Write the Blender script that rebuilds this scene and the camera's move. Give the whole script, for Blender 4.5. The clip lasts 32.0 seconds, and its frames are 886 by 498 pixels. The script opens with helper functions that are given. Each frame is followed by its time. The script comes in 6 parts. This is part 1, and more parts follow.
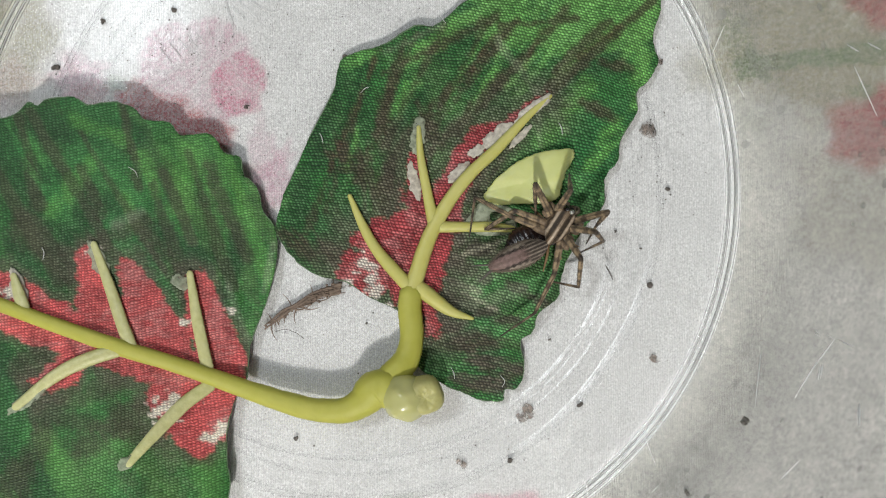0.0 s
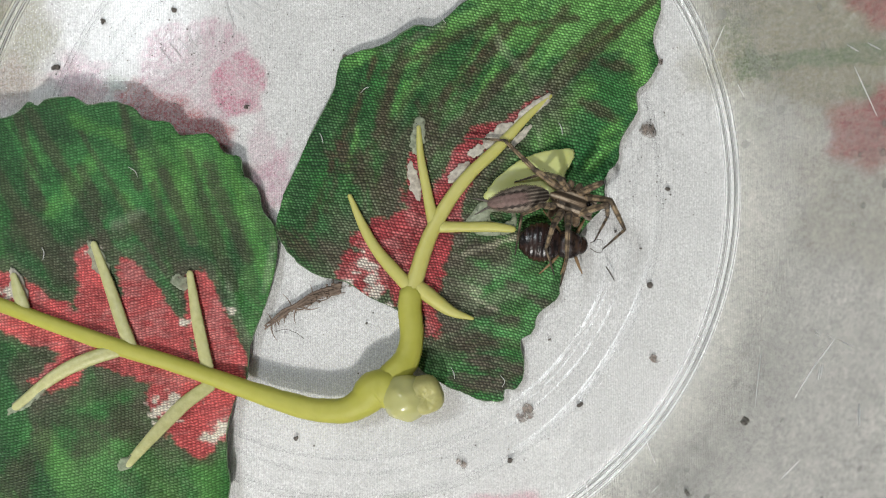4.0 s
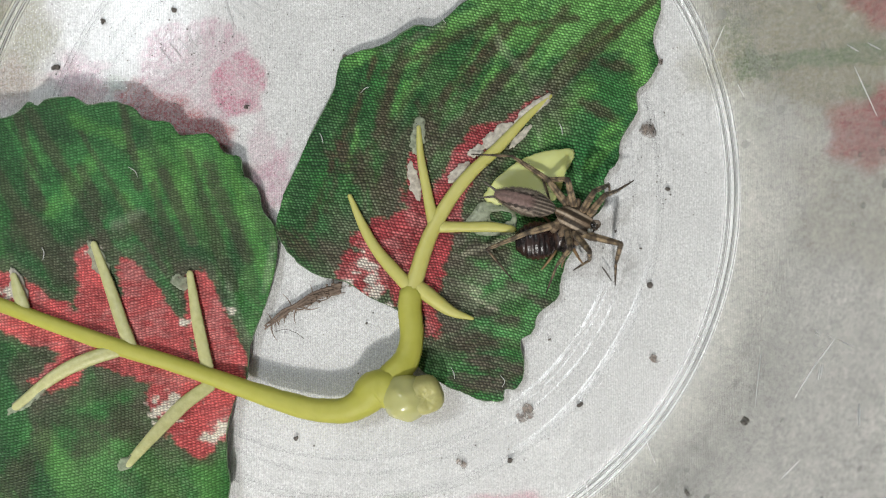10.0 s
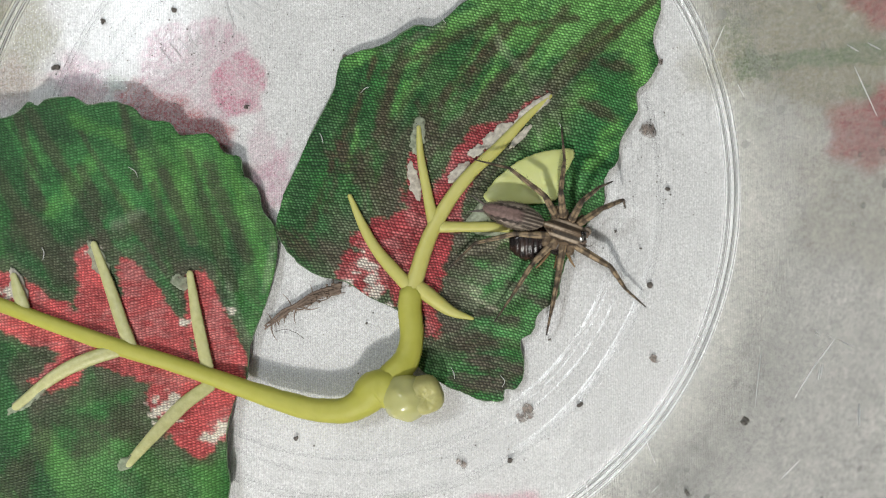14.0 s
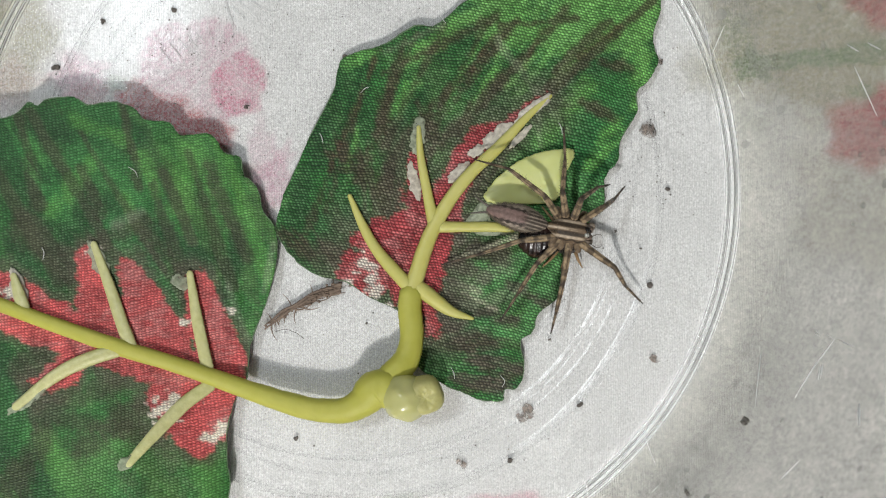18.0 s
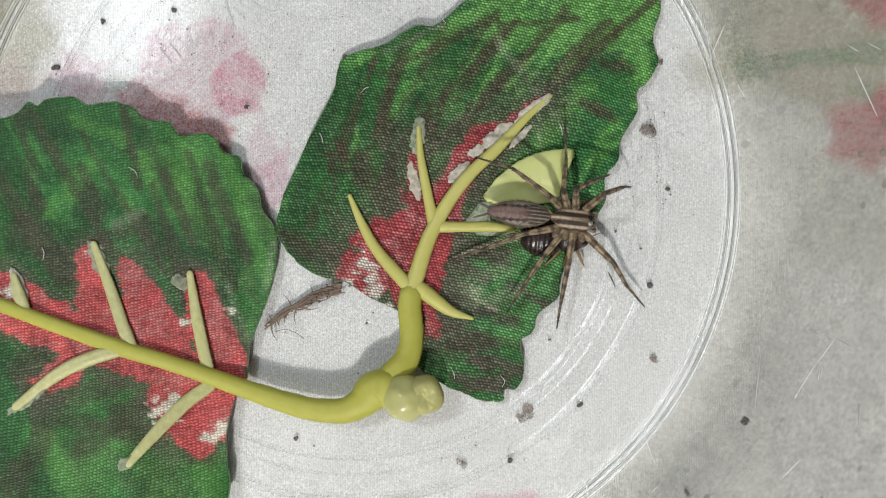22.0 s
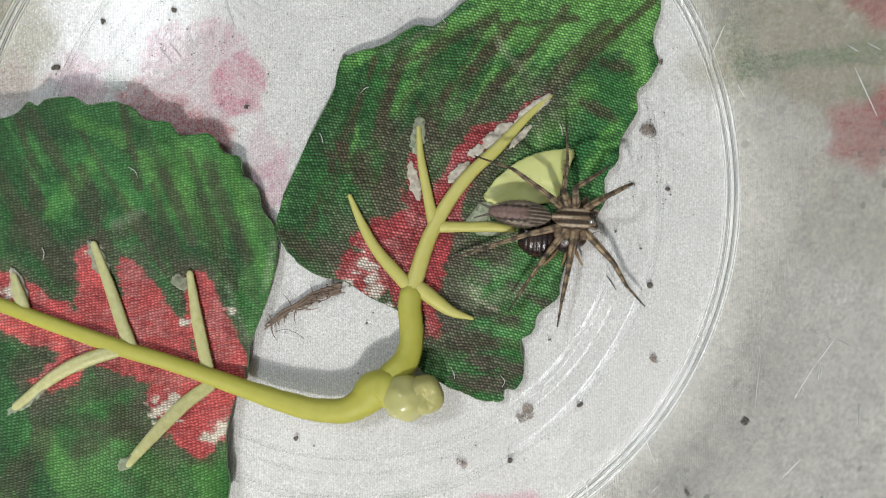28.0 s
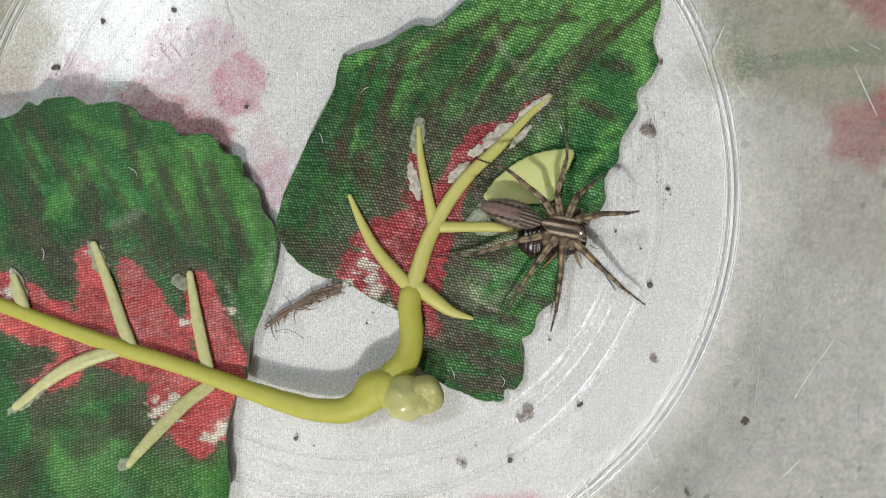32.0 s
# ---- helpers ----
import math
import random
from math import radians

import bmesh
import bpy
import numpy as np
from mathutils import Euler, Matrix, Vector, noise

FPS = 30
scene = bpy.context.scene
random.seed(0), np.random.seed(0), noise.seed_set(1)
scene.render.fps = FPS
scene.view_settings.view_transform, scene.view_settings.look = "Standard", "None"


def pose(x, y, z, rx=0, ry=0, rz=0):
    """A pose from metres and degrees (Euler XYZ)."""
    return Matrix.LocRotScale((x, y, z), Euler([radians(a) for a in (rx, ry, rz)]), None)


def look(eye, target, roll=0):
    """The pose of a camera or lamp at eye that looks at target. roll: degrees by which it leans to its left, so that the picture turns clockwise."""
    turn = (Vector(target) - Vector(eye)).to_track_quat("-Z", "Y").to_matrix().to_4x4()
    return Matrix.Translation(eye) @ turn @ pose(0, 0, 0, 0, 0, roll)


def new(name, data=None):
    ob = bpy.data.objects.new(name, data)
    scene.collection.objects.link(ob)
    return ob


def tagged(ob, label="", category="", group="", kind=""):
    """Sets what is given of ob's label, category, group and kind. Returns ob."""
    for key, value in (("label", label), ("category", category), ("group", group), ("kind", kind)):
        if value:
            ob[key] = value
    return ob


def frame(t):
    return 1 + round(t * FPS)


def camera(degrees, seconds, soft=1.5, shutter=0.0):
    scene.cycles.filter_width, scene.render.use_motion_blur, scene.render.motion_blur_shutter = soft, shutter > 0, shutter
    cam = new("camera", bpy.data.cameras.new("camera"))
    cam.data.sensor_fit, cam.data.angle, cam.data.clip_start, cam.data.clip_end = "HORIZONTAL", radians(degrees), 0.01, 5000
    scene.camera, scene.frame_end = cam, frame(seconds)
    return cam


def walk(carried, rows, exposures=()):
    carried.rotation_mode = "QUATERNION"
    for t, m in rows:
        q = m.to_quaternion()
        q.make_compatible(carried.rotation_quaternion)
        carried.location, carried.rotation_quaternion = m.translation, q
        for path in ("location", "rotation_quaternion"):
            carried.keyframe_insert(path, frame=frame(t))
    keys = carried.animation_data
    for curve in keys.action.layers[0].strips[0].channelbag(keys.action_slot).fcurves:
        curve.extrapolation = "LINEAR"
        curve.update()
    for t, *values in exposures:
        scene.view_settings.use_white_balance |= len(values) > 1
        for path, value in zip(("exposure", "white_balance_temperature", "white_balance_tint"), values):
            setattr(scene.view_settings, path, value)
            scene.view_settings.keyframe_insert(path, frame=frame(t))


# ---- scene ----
# Plan in millimetres: x along the table, y away from the key lamp, z up; z = 0 is the top of the tub's clear base.
MM = 0.001
EYE = 108.63 * MM
cam = camera(60, 32.0, soft=1.15)
walk(cam, [(0.0, pose(0, 0, EYE)), (32.0, pose(0, 0, EYE))], [(0.0, 0.02), (3.0, 0.03), (6.0, 0.06), (32.0, 0.06)])

# ---------------------------------------------------------------- light
world = bpy.data.worlds.new("world")
world.use_nodes = True
world.node_tree.nodes["Background"].inputs[0].default_value = (0.8, 0.85, 0.9, 1)
world.node_tree.nodes["Background"].inputs[1].default_value = 0.25
scene.world = world

key_data = bpy.data.lights.new("key_lamp", "POINT")
key_data.energy, key_data.shadow_soft_size, key_data.color = 12.9, 0.02, (1.0, 0.985, 0.95)
key = new("key_lamp", key_data)
key.matrix_world = pose(-0.07, -0.50, 0.62)

ceiling_data = bpy.data.lights.new("room_lamp", "AREA")
ceiling_data.shape, ceiling_data.size, ceiling_data.size_y = "RECTANGLE", 0.18, 0.10
ceiling_data.energy, ceiling_data.color = 2.72, (0.90, 0.96, 1.0)
room_lamp = new("room_lamp", ceiling_data)
room_lamp.matrix_world = look((-0.403, 0.302, 0.90), (0, 0, 0))


# ---------------------------------------------------------------- small tools
def lattice(ix, iy, seed):
    h = np.sin(ix * 127.1 + iy * 311.7 + seed * 74.7) * 43758.5453
    return h - np.floor(h)


def value_noise(x, y, seed=0):
    x, y = np.asarray(x, float), np.asarray(y, float)
    ix, iy = np.floor(x), np.floor(y)
    fx, fy = x - ix, y - iy
    fx, fy = fx * fx * (3 - 2 * fx), fy * fy * (3 - 2 * fy)
    a, b = lattice(ix, iy, seed), lattice(ix + 1, iy, seed)
    c, d = lattice(ix, iy + 1, seed), lattice(ix + 1, iy + 1, seed)
    return (a * (1 - fx) + b * fx) * (1 - fy) + (c * (1 - fx) + d * fx) * fy


def fbm(x, y, seed=0, octaves=4):
    total, gain, norm = 0.0, 1.0, 0.0
    for k in range(octaves):
        total = total + gain * value_noise(x * 2 ** k, y * 2 ** k, seed + 17 * k)
        norm, gain = norm + gain, gain * 0.55
    return total / norm


def ramp(v, lo, hi):
    u = np.clip((v - lo) / (hi - lo), 0, 1)
    return u * u * (3 - 2 * u)


def blend(base, colour, amount):
    return base * (1 - amount[:, None]) + np.asarray(colour)[None, :] * amount[:, None]


def segment_distance(x, y, ax, ay, bx, by):
    dx, dy = bx - ax, by - ay
    u = np.clip(((x - ax) * dx + (y - ay) * dy) / max(dx * dx + dy * dy, 1e-9), 0, 1)
    return np.hypot(x - ax - u * dx, y - ay - u * dy)


def mesh_of(name, verts, faces, paint=None, smooth=True):
    """A mesh from places in millimetres, with an optional colour for each vertex."""
    me = bpy.data.meshes.new(name)
    me.from_pydata([tuple(c * MM for c in v) for v in verts], [], faces)
    if smooth:
        me.polygons.foreach_set("use_smooth", [True] * len(me.polygons))
    if paint is not None:
        layer = me.color_attributes.new("print", "FLOAT_COLOR", "POINT")
        rgba = np.ones((len(verts), 4))
        paint = np.asarray(paint)
        rgba[:, :paint.shape[1]] = np.clip(paint, 0, 1)
        layer.data.foreach_set("color", rgba.ravel())
    me.update()
    return me


def part(name, me, material, parent=None, label=""):
    ob = new(name, me)
    if material:
        me.materials.clear()
        me.materials.append(material)
    ob.parent = parent
    return tagged(ob, label)


def thing(name, label, category, group="", kind="", place=(0, 0, 0)):
    ob = new(name)
    ob.empty_display_size = 0.002
    ob.location = [c * MM for c in place]
    return tagged(ob, label, category, group, kind)


def spline(points, per=6, closed=False):
    """A smooth line through the points (any number of values each)."""
    p = [np.array(q, float) for q in points]
    n = len(p)
    out = []
    for i in range(n if closed else n - 1):
        a, b = p[i], p[(i + 1) % n]
        before = p[(i - 1) % n] if closed or i > 0 else 2 * a - b
        after = p[(i + 2) % n] if closed or i + 2 < n else 2 * b - a
        for k in range(per):
            u = k / per
            out.append(0.5 * (2 * a + (b - before) * u + (2 * before - 5 * a + 4 * b - after) * u * u
                              + (3 * a - before - 3 * b + after) * u ** 3))
    if not closed:
        out.append(p[-1])
    return out


def tube(points, sides=10, flat=1.0, wobble=0.0, seed=0):
    """A round-ended tube along points (x, y, z, radius): vertices and faces."""
    p = [np.array(q, float) for q in points]
    verts, faces = [], []
    rings = []
    first, last = p[0], p[-1]
    d0 = (p[1] - p[0])[:3]
    d0 /= np.linalg.norm(d0) + 1e-12
    d1 = (p[-1] - p[-2])[:3]
    d1 /= np.linalg.norm(d1) + 1e-12
    line = [np.append(first[:3] - d0 * first[3] * a, first[3] * b) for a, b in ((0.85, 0.3), (0.5, 0.75))]
    line += p
    line += [np.append(last[:3] + d1 * last[3] * a, last[3] * b) for a, b in ((0.5, 0.75), (0.85, 0.3))]
    for i, q in enumerate(line):
        d = (line[min(i + 1, len(line) - 1)] - line[max(i - 1, 0)])[:3]
        d /= np.linalg.norm(d) + 1e-12
        side = np.cross((0, 0, 1), d)
        if np.linalg.norm(side) < 0.05:
            side = np.array((0.0, 1.0, 0.0))
        side /= np.linalg.norm(side)
        up = np.cross(d, side)
        ring = []
        for k in range(sides):
            a = 2 * math.pi * k / sides
            r = q[3]
            if wobble:
                r *= 1 + wobble * (value_noise(i * 0.7 + seed, k * 0.9, seed) - 0.5)
            v = q[:3] + side * math.cos(a) * r + up * math.sin(a) * r * flat
            ring.append(len(verts))
            verts.append(tuple(v))
        rings.append(ring)
    for a, b in zip(rings, rings[1:]):
        for k in range(sides):
            faces.append((a[k], a[(k + 1) % sides], b[(k + 1) % sides], b[k]))
    faces.append(tuple(reversed(rings[0])))
    faces.append(tuple(rings[-1]))
    return verts, faces


def merged(pieces):
    verts, faces = [], []
    for v, f in pieces:
        base = len(verts)
        verts += list(v)
        faces += [tuple(i + base for i in q) for q in f]
    return verts, faces


def ball(cx, cy, cz, rx, ry, rz, rings=12, sides=18, rough=0.0, seed=0):
    verts, faces = [(cx, cy, cz + rz)], []
    for i in range(1, rings):
        th = math.pi * i / rings
        for k in range(sides):
            a = 2 * math.pi * k / sides
            n = Vector((math.sin(th) * math.cos(a), math.sin(th) * math.sin(a), math.cos(th)))
            r = 1 + (rough * noise.noise(n * 2.1 + Vector((seed, seed * 0.7, 0))) if rough else 0)
            verts.append((cx + rx * r * n.x, cy + ry * r * n.y, cz + rz * r * n.z))
    verts.append((cx, cy, cz - rz))
    end = len(verts) - 1
    for k in range(sides):
        faces.append((0, 1 + k, 1 + (k + 1) % sides))
        low = 1 + (rings - 2) * sides
        faces.append((end, low + (k + 1) % sides, low + k))
    for i in range(rings - 2):
        for k in range(sides):
            a, b = 1 + i * sides + k, 1 + i * sides + (k + 1) % sides
            faces.append((a, a + sides, b + sides, b))
    return verts, faces


def box(x0, y0, z0, x1, y1, z1):
    v = [(x, y, z) for z in (z0, z1) for y in (y0, y1) for x in (x0, x1)]
    f = [(0, 2, 3, 1), (4, 5, 7, 6), (0, 1, 5, 4), (2, 6, 7, 3), (0, 4, 6, 2), (1, 3, 7, 5)]
    return v, f


# ---------------------------------------------------------------- materials
class Nodes:
    """A short way to write a node tree."""

    def __init__(self, name):
        self.mat = bpy.data.materials.new(name)
        self.mat.use_nodes = True
        self.tree = self.mat.node_tree
        self.tree.nodes.clear()
        self.out = self.add("ShaderNodeOutputMaterial")

    def add(self, kind, settings=None, **inputs):
        n = self.tree.nodes.new(kind)
        settings = settings or {}
        if "attribute_name" in settings:
            n.attribute_name = settings["attribute_name"]
        if "noise_dimensions" in settings:
            n.noise_dimensions = settings["noise_dimensions"]
        if "operation" in settings:
            n.operation = settings["operation"]
        for k, v in inputs.items():
            self.put(n.inputs[k.replace("_", " ")], v)
        return n

    def put(self, socket, v):
        if isinstance(v, bpy.types.NodeSocket):
            self.tree.links.new(v, socket)
        else:
            socket.default_value = v

    def maths(self, op, a, b=0.0, c=0.0):
        n = self.tree.nodes.new("ShaderNodeMath")
        n.operation = op
        for s, v in zip(n.inputs, (a, b, c)):
            self.put(s, v)
        return n.outputs[0]

    def mix(self, factor, a, b, mode="MIX"):
        n = self.tree.nodes.new("ShaderNodeMix")
        n.data_type, n.blend_type = "RGBA", mode
        self.put(n.inputs[0], factor)
        self.put(n.inputs[6], a)
        self.put(n.inputs[7], b)
        return n.outputs[2]

    def noise(self, scale, detail=3.0, vector=None, rough=0.5):
        n = self.add("ShaderNodeTexNoise", None, Scale=scale, Detail=detail, Roughness=rough)
        self.put(n.inputs["Vector"], vector or self.place())
        return n.outputs["Fac"]

    def place(self):
        return self.add("ShaderNodeTexCoord").outputs["Object"]

    def bump(self, height, strength, distance):
        return self.add("ShaderNodeBump", None, Strength=strength, Distance=distance, Height=height).outputs[0]

    def surface(self, shader):
        self.tree.links.new(shader, self.out.inputs[0])
        return self.mat


def grey(v):
    return (v, v, v, 1)


def colour(r, g, b):
    return (r, g, b, 1)


def painted(name, rough=0.6, speckle=0.25, speckle_scale=2500, sheen=0.0, depth=0.00006, specular=0.4):
    """The grown or printed colour of a mesh, with grain."""
    m = Nodes(name)
    base = m.add("ShaderNodeAttribute", {"attribute_name": "print"}).outputs["Color"]
    grain = m.noise(speckle_scale, 3)
    tone = m.maths("MULTIPLY_ADD", grain, 2 * speckle, 1 - speckle)
    col = m.mix(1.0, base, m.add("ShaderNodeCombineColor", None, Red=tone, Green=tone, Blue=tone).outputs[0], "MULTIPLY")
    b = m.add("ShaderNodeBsdfPrincipled", None, Base_Color=col, Roughness=rough, Normal=m.bump(grain, 0.6, depth))
    b.inputs["Specular IOR Level"].default_value = specular
    b.inputs["Sheen Weight"].default_value = sheen
    return m.surface(b.outputs[0])


def shifted(m, vector, scale, detail, by):
    """The place, pushed about by a noise of that scale."""
    n = m.add("ShaderNodeTexNoise", None, Scale=scale, Detail=detail)
    m.put(n.inputs["Vector"], vector)
    v = m.add("ShaderNodeVectorMath", {"operation": "MULTIPLY_ADD"})
    m.put(v.inputs[0], n.outputs["Color"])
    m.put(v.inputs[1], (by, by, 0))
    m.put(v.inputs[2], vector)
    return v.outputs[0]


def woven(name, pitch_x, pitch_y, angle, bend, offset, gap, glint, wander_by, fray_by, speckle=0.3, rough=0.42, specular=0.45, pale=(0.55, 0.58, 0.46), depth=0.00016, dotted=0.72):
    """Printed woven cloth: rounded thread crowns in rows, dark gaps between them, crowns worn pale where the print's alpha says so."""
    m = Nodes(name)
    attribute = m.add("ShaderNodeAttribute", {"attribute_name": "print"})
    base, wear = attribute.outputs["Color"], attribute.outputs["Alpha"]
    grain = m.noise(2300, 3)
    place = shifted(m, shifted(m, m.place(), 60.0, 3.0, wander_by), 1500.0, 1.0, fray_by)
    turn = m.add("ShaderNodeMapping", None, Rotation=(0, 0, radians(angle)), Vector=place)
    axes = m.add("ShaderNodeSeparateXYZ", None, Vector=turn.outputs[0])
    px, py = axes.outputs[0], axes.outputs[1]
    py = m.maths("MULTIPLY_ADD", m.maths("MULTIPLY", px, px), bend, py)
    gy = m.maths("MULTIPLY", py, 1 / (pitch_y * MM))
    row = m.maths("FLOOR", gy)
    gx = m.maths("MULTIPLY_ADD", row, offset, m.maths("MULTIPLY", px, 1 / (pitch_x * MM)))
    cell = m.add("ShaderNodeCombineXYZ", None, X=m.maths("FLOOR", gx), Y=row)
    chance = m.add("ShaderNodeTexWhiteNoise", None, Vector=cell.outputs[0]).outputs["Value"]
    run = m.add("ShaderNodeTexWhiteNoise", {"noise_dimensions": "1D"}, W=m.maths("ADD", row, 0.37)).outputs["Value"]
    # the crown leans along its thread
    fx, fy = m.maths("FRACT", m.maths("MULTIPLY_ADD", m.maths("FRACT", gy), 0.28, gx)), m.maths("FRACT", gy)
    sx, sy = m.maths("SINE", m.maths("MULTIPLY", fx, math.pi)), m.maths("SINE", m.maths("MULTIPLY", fy, math.pi))
    loose = m.noise(700, 3)
    crown = m.maths("MULTIPLY", m.maths("POWER", sy, m.maths("MULTIPLY_ADD", loose, 1.6, 0.5)), m.maths("MULTIPLY_ADD", m.maths("POWER", sx, 1.3), dotted, 1 - dotted))
    vary = m.maths("MULTIPLY_ADD", chance, 0.8, m.maths("MULTIPLY_ADD", run, 0.3, 0.45))
    tone = m.maths("MULTIPLY_ADD", m.maths("MULTIPLY", crown, vary), (1.6 + 0.6 * dotted) * gap, 1 - gap)
    tone = m.maths("MULTIPLY", tone, m.maths("MULTIPLY_ADD", grain, 2 * speckle, 1 - speckle))
    col = m.mix(1.0, base, m.add("ShaderNodeCombineColor", None, Red=tone, Green=tone, Blue=tone).outputs[0], "MULTIPLY")
    bare = m.maths("MULTIPLY", m.maths("POWER", crown, 1.6), m.maths("MULTIPLY", m.maths("MULTIPLY", wear, chance), glint))
    col = m.mix(bare, col, m.mix(0.5, colour(*pale), m.mix(1.0, base, grey(2.2), "MULTIPLY")))
    b = m.add("ShaderNodeBsdfPrincipled", None, Base_Color=col, Roughness=rough,
              Normal=m.bump(m.maths("MULTIPLY_ADD", grain, 0.25, crown), 0.6, depth))
    b.inputs["Specular IOR Level"].default_value = specular
    return m.surface(b.outputs[0])


def knit_cotton():
    """The printed cotton cloth: fine upright ribs, broken up by stipples of fibre."""
    m = Nodes("printed_cotton_cloth")
    base = m.add("ShaderNodeAttribute", {"attribute_name": "print"}).outputs["Color"]
    place = shifted(m, m.place(), 45.0, 3.0, 0.0012)
    axes = m.add("ShaderNodeSeparateXYZ", None, Vector=shifted(m, place, 1600.0, 1.0, 0.00022))
    gx = m.maths("MULTIPLY_ADD", axes.outputs[1], 30.0, m.maths("MULTIPLY", axes.outputs[0], 1 / (0.34 * MM)))
    gy = m.maths("MULTIPLY_ADD", m.maths("FLOOR", gx), 0.5, m.maths("MULTIPLY", axes.outputs[1], 1 / (0.42 * MM)))
    rib = m.maths("SINE", m.maths("MULTIPLY", m.maths("FRACT", gx), math.pi))
    stitch = m.maths("SINE", m.maths("MULTIPLY", m.maths("FRACT", gy), math.pi))
    cell = m.add("ShaderNodeCombineXYZ", None, X=m.maths("FLOOR", gx), Y=m.maths("FLOOR", gy))
    chance = m.add("ShaderNodeTexWhiteNoise", None, Vector=cell.outputs[0]).outputs["Value"]
    fibre = m.noise(3400, 2)
    patchy = m.noise(230, 4)
    height = m.maths("MULTIPLY", rib, m.maths("MULTIPLY_ADD", stitch, 0.45, 0.55))
    tone = m.maths("MULTIPLY_ADD", height, 0.20, 0.83)
    tone = m.maths("MULTIPLY", tone, m.maths("MULTIPLY_ADD", chance, 0.10, 0.95))
    tone = m.maths("MULTIPLY", tone, m.maths("MULTIPLY_ADD", fibre, 1.1, 0.45))
    # the print takes only on some fibres
    taken = m.maths("MULTIPLY_ADD", m.noise(3300, 2), 3.2, -0.85)
    taken = m.maths("MINIMUM", m.maths("MAXIMUM", taken, 0.62), 1.0)
    base = m.mix(taken, colour(0.76, 0.755, 0.745), base)
    tone = m.maths("MULTIPLY", tone, m.maths("MULTIPLY_ADD", patchy, 0.16, 0.92))
    col = m.mix(1.0, base, m.add("ShaderNodeCombineColor", None, Red=tone, Green=tone, Blue=tone).outputs[0], "MULTIPLY")
    b = m.add("ShaderNodeBsdfPrincipled", None, Base_Color=col, Roughness=0.85,
              Normal=m.bump(m.maths("MULTIPLY_ADD", fibre, 0.6, height), 0.6, 0.00007))
    b.inputs["Specular IOR Level"].default_value = 0.15
    return m.surface(b.outputs[0])


def plain(name, a, b, scale=400.0, rough=0.5, bump=0.3, depth=0.0001, specular=0.5, metal=0.0, subsurface=0.0):
    """Two shades of one colour mixed by a grain at two scales."""
    m = Nodes(name)
    n = m.maths("MULTIPLY_ADD", m.noise(scale * 6, 2), 0.4, m.maths("MULTIPLY", m.noise(scale, 4), 0.75))
    n = m.maths("SUBTRACT", n, 0.05)
    s = m.add("ShaderNodeBsdfPrincipled", None, Base_Color=m.mix(n, a, b), Metallic=metal,
              Roughness=m.maths("MULTIPLY_ADD", n, 0.25, rough - 0.12), Normal=m.bump(n, bump, depth))
    s.inputs["Specular IOR Level"].default_value = specular
    if subsurface:
        s.inputs["Subsurface Weight"].default_value = subsurface
        s.inputs["Subsurface Radius"].default_value = (0.0012, 0.001, 0.0004)
        s.inputs["Subsurface Scale"].default_value = 1.0
    return m.surface(s.outputs[0])


def clear_base(name, veil_wide, veil_fine, veil_least, veil_tone):
    """Clear moulded plastic: light goes straight through, a thin gloss lies on it."""
    m = Nodes(name)
    scuff = m.noise(900, 5)
    through_it = m.add("ShaderNodeBsdfTransparent", None, Color=grey(0.97)).outputs[0]
    gloss = m.add("ShaderNodeBsdfGlossy", None, Roughness=m.maths("MULTIPLY_ADD", scuff, 0.16, 0.05),
                  Normal=m.bump(m.maths("ADD", m.noise(60, 3), m.maths("MULTIPLY", scuff, 0.16)), 0.4, 0.0004)).outputs[0]
    edge = m.add("ShaderNodeFresnel", None, IOR=1.27).outputs[0]
    # fine scuffs scatter some light
    veil = m.add("ShaderNodeMixShader", None, Fac=m.maths("MULTIPLY_ADD", m.noise(140, 5), veil_wide, m.maths("MULTIPLY_ADD", m.noise(3000, 2), veil_fine, veil_least)))
    m.put(veil.inputs[1], through_it)
    m.put(veil.inputs[2], m.add("ShaderNodeBsdfDiffuse", None, Color=grey(veil_tone)).outputs[0])
    mixed = m.add("ShaderNodeMixShader", None, Fac=edge)
    m.put(mixed.inputs[1], veil.outputs[0])
    m.put(mixed.inputs[2], gloss)
    return m.surface(mixed.outputs[0])


def ridge_plastic():
    m = Nodes("moulded_ridge_plastic")
    b = m.add("ShaderNodeBsdfPrincipled", None, Base_Color=colour(0.95, 0.96, 0.95), Roughness=0.06, IOR=1.32,
              Normal=m.bump(m.noise(500, 3), 0.15, 0.0003))
    b.inputs["Transmission Weight"].default_value = 1.0
    return m.surface(b.outputs[0])


def step_plastic(name, least):
    """A worn moulded step: clear, with a broken gloss."""
    m = Nodes(name)
    worn = m.noise(1500, 4)
    clear = m.add("ShaderNodeBsdfTransparent", None, Color=colour(0.97, 0.97, 0.97)).outputs[0]
    gloss = m.add("ShaderNodeBsdfGlossy", None, Roughness=m.maths("MULTIPLY_ADD", worn, 0.30, 0.0), Normal=m.bump(worn, 0.35, 0.00004)).outputs[0]
    mixed = m.add("ShaderNodeMixShader", None, Fac=m.maths("MULTIPLY", m.add("ShaderNodeFresnel", None, IOR=1.5).outputs[0],
                  m.maths("MINIMUM", m.maths("MAXIMUM", m.maths("MULTIPLY_ADD", m.noise(420, 5, rough=0.7), 3.2, -1.3), least), 0.75)))
    m.put(mixed.inputs[1], clear)
    m.put(mixed.inputs[2], gloss)
    return m.surface(mixed.outputs[0])


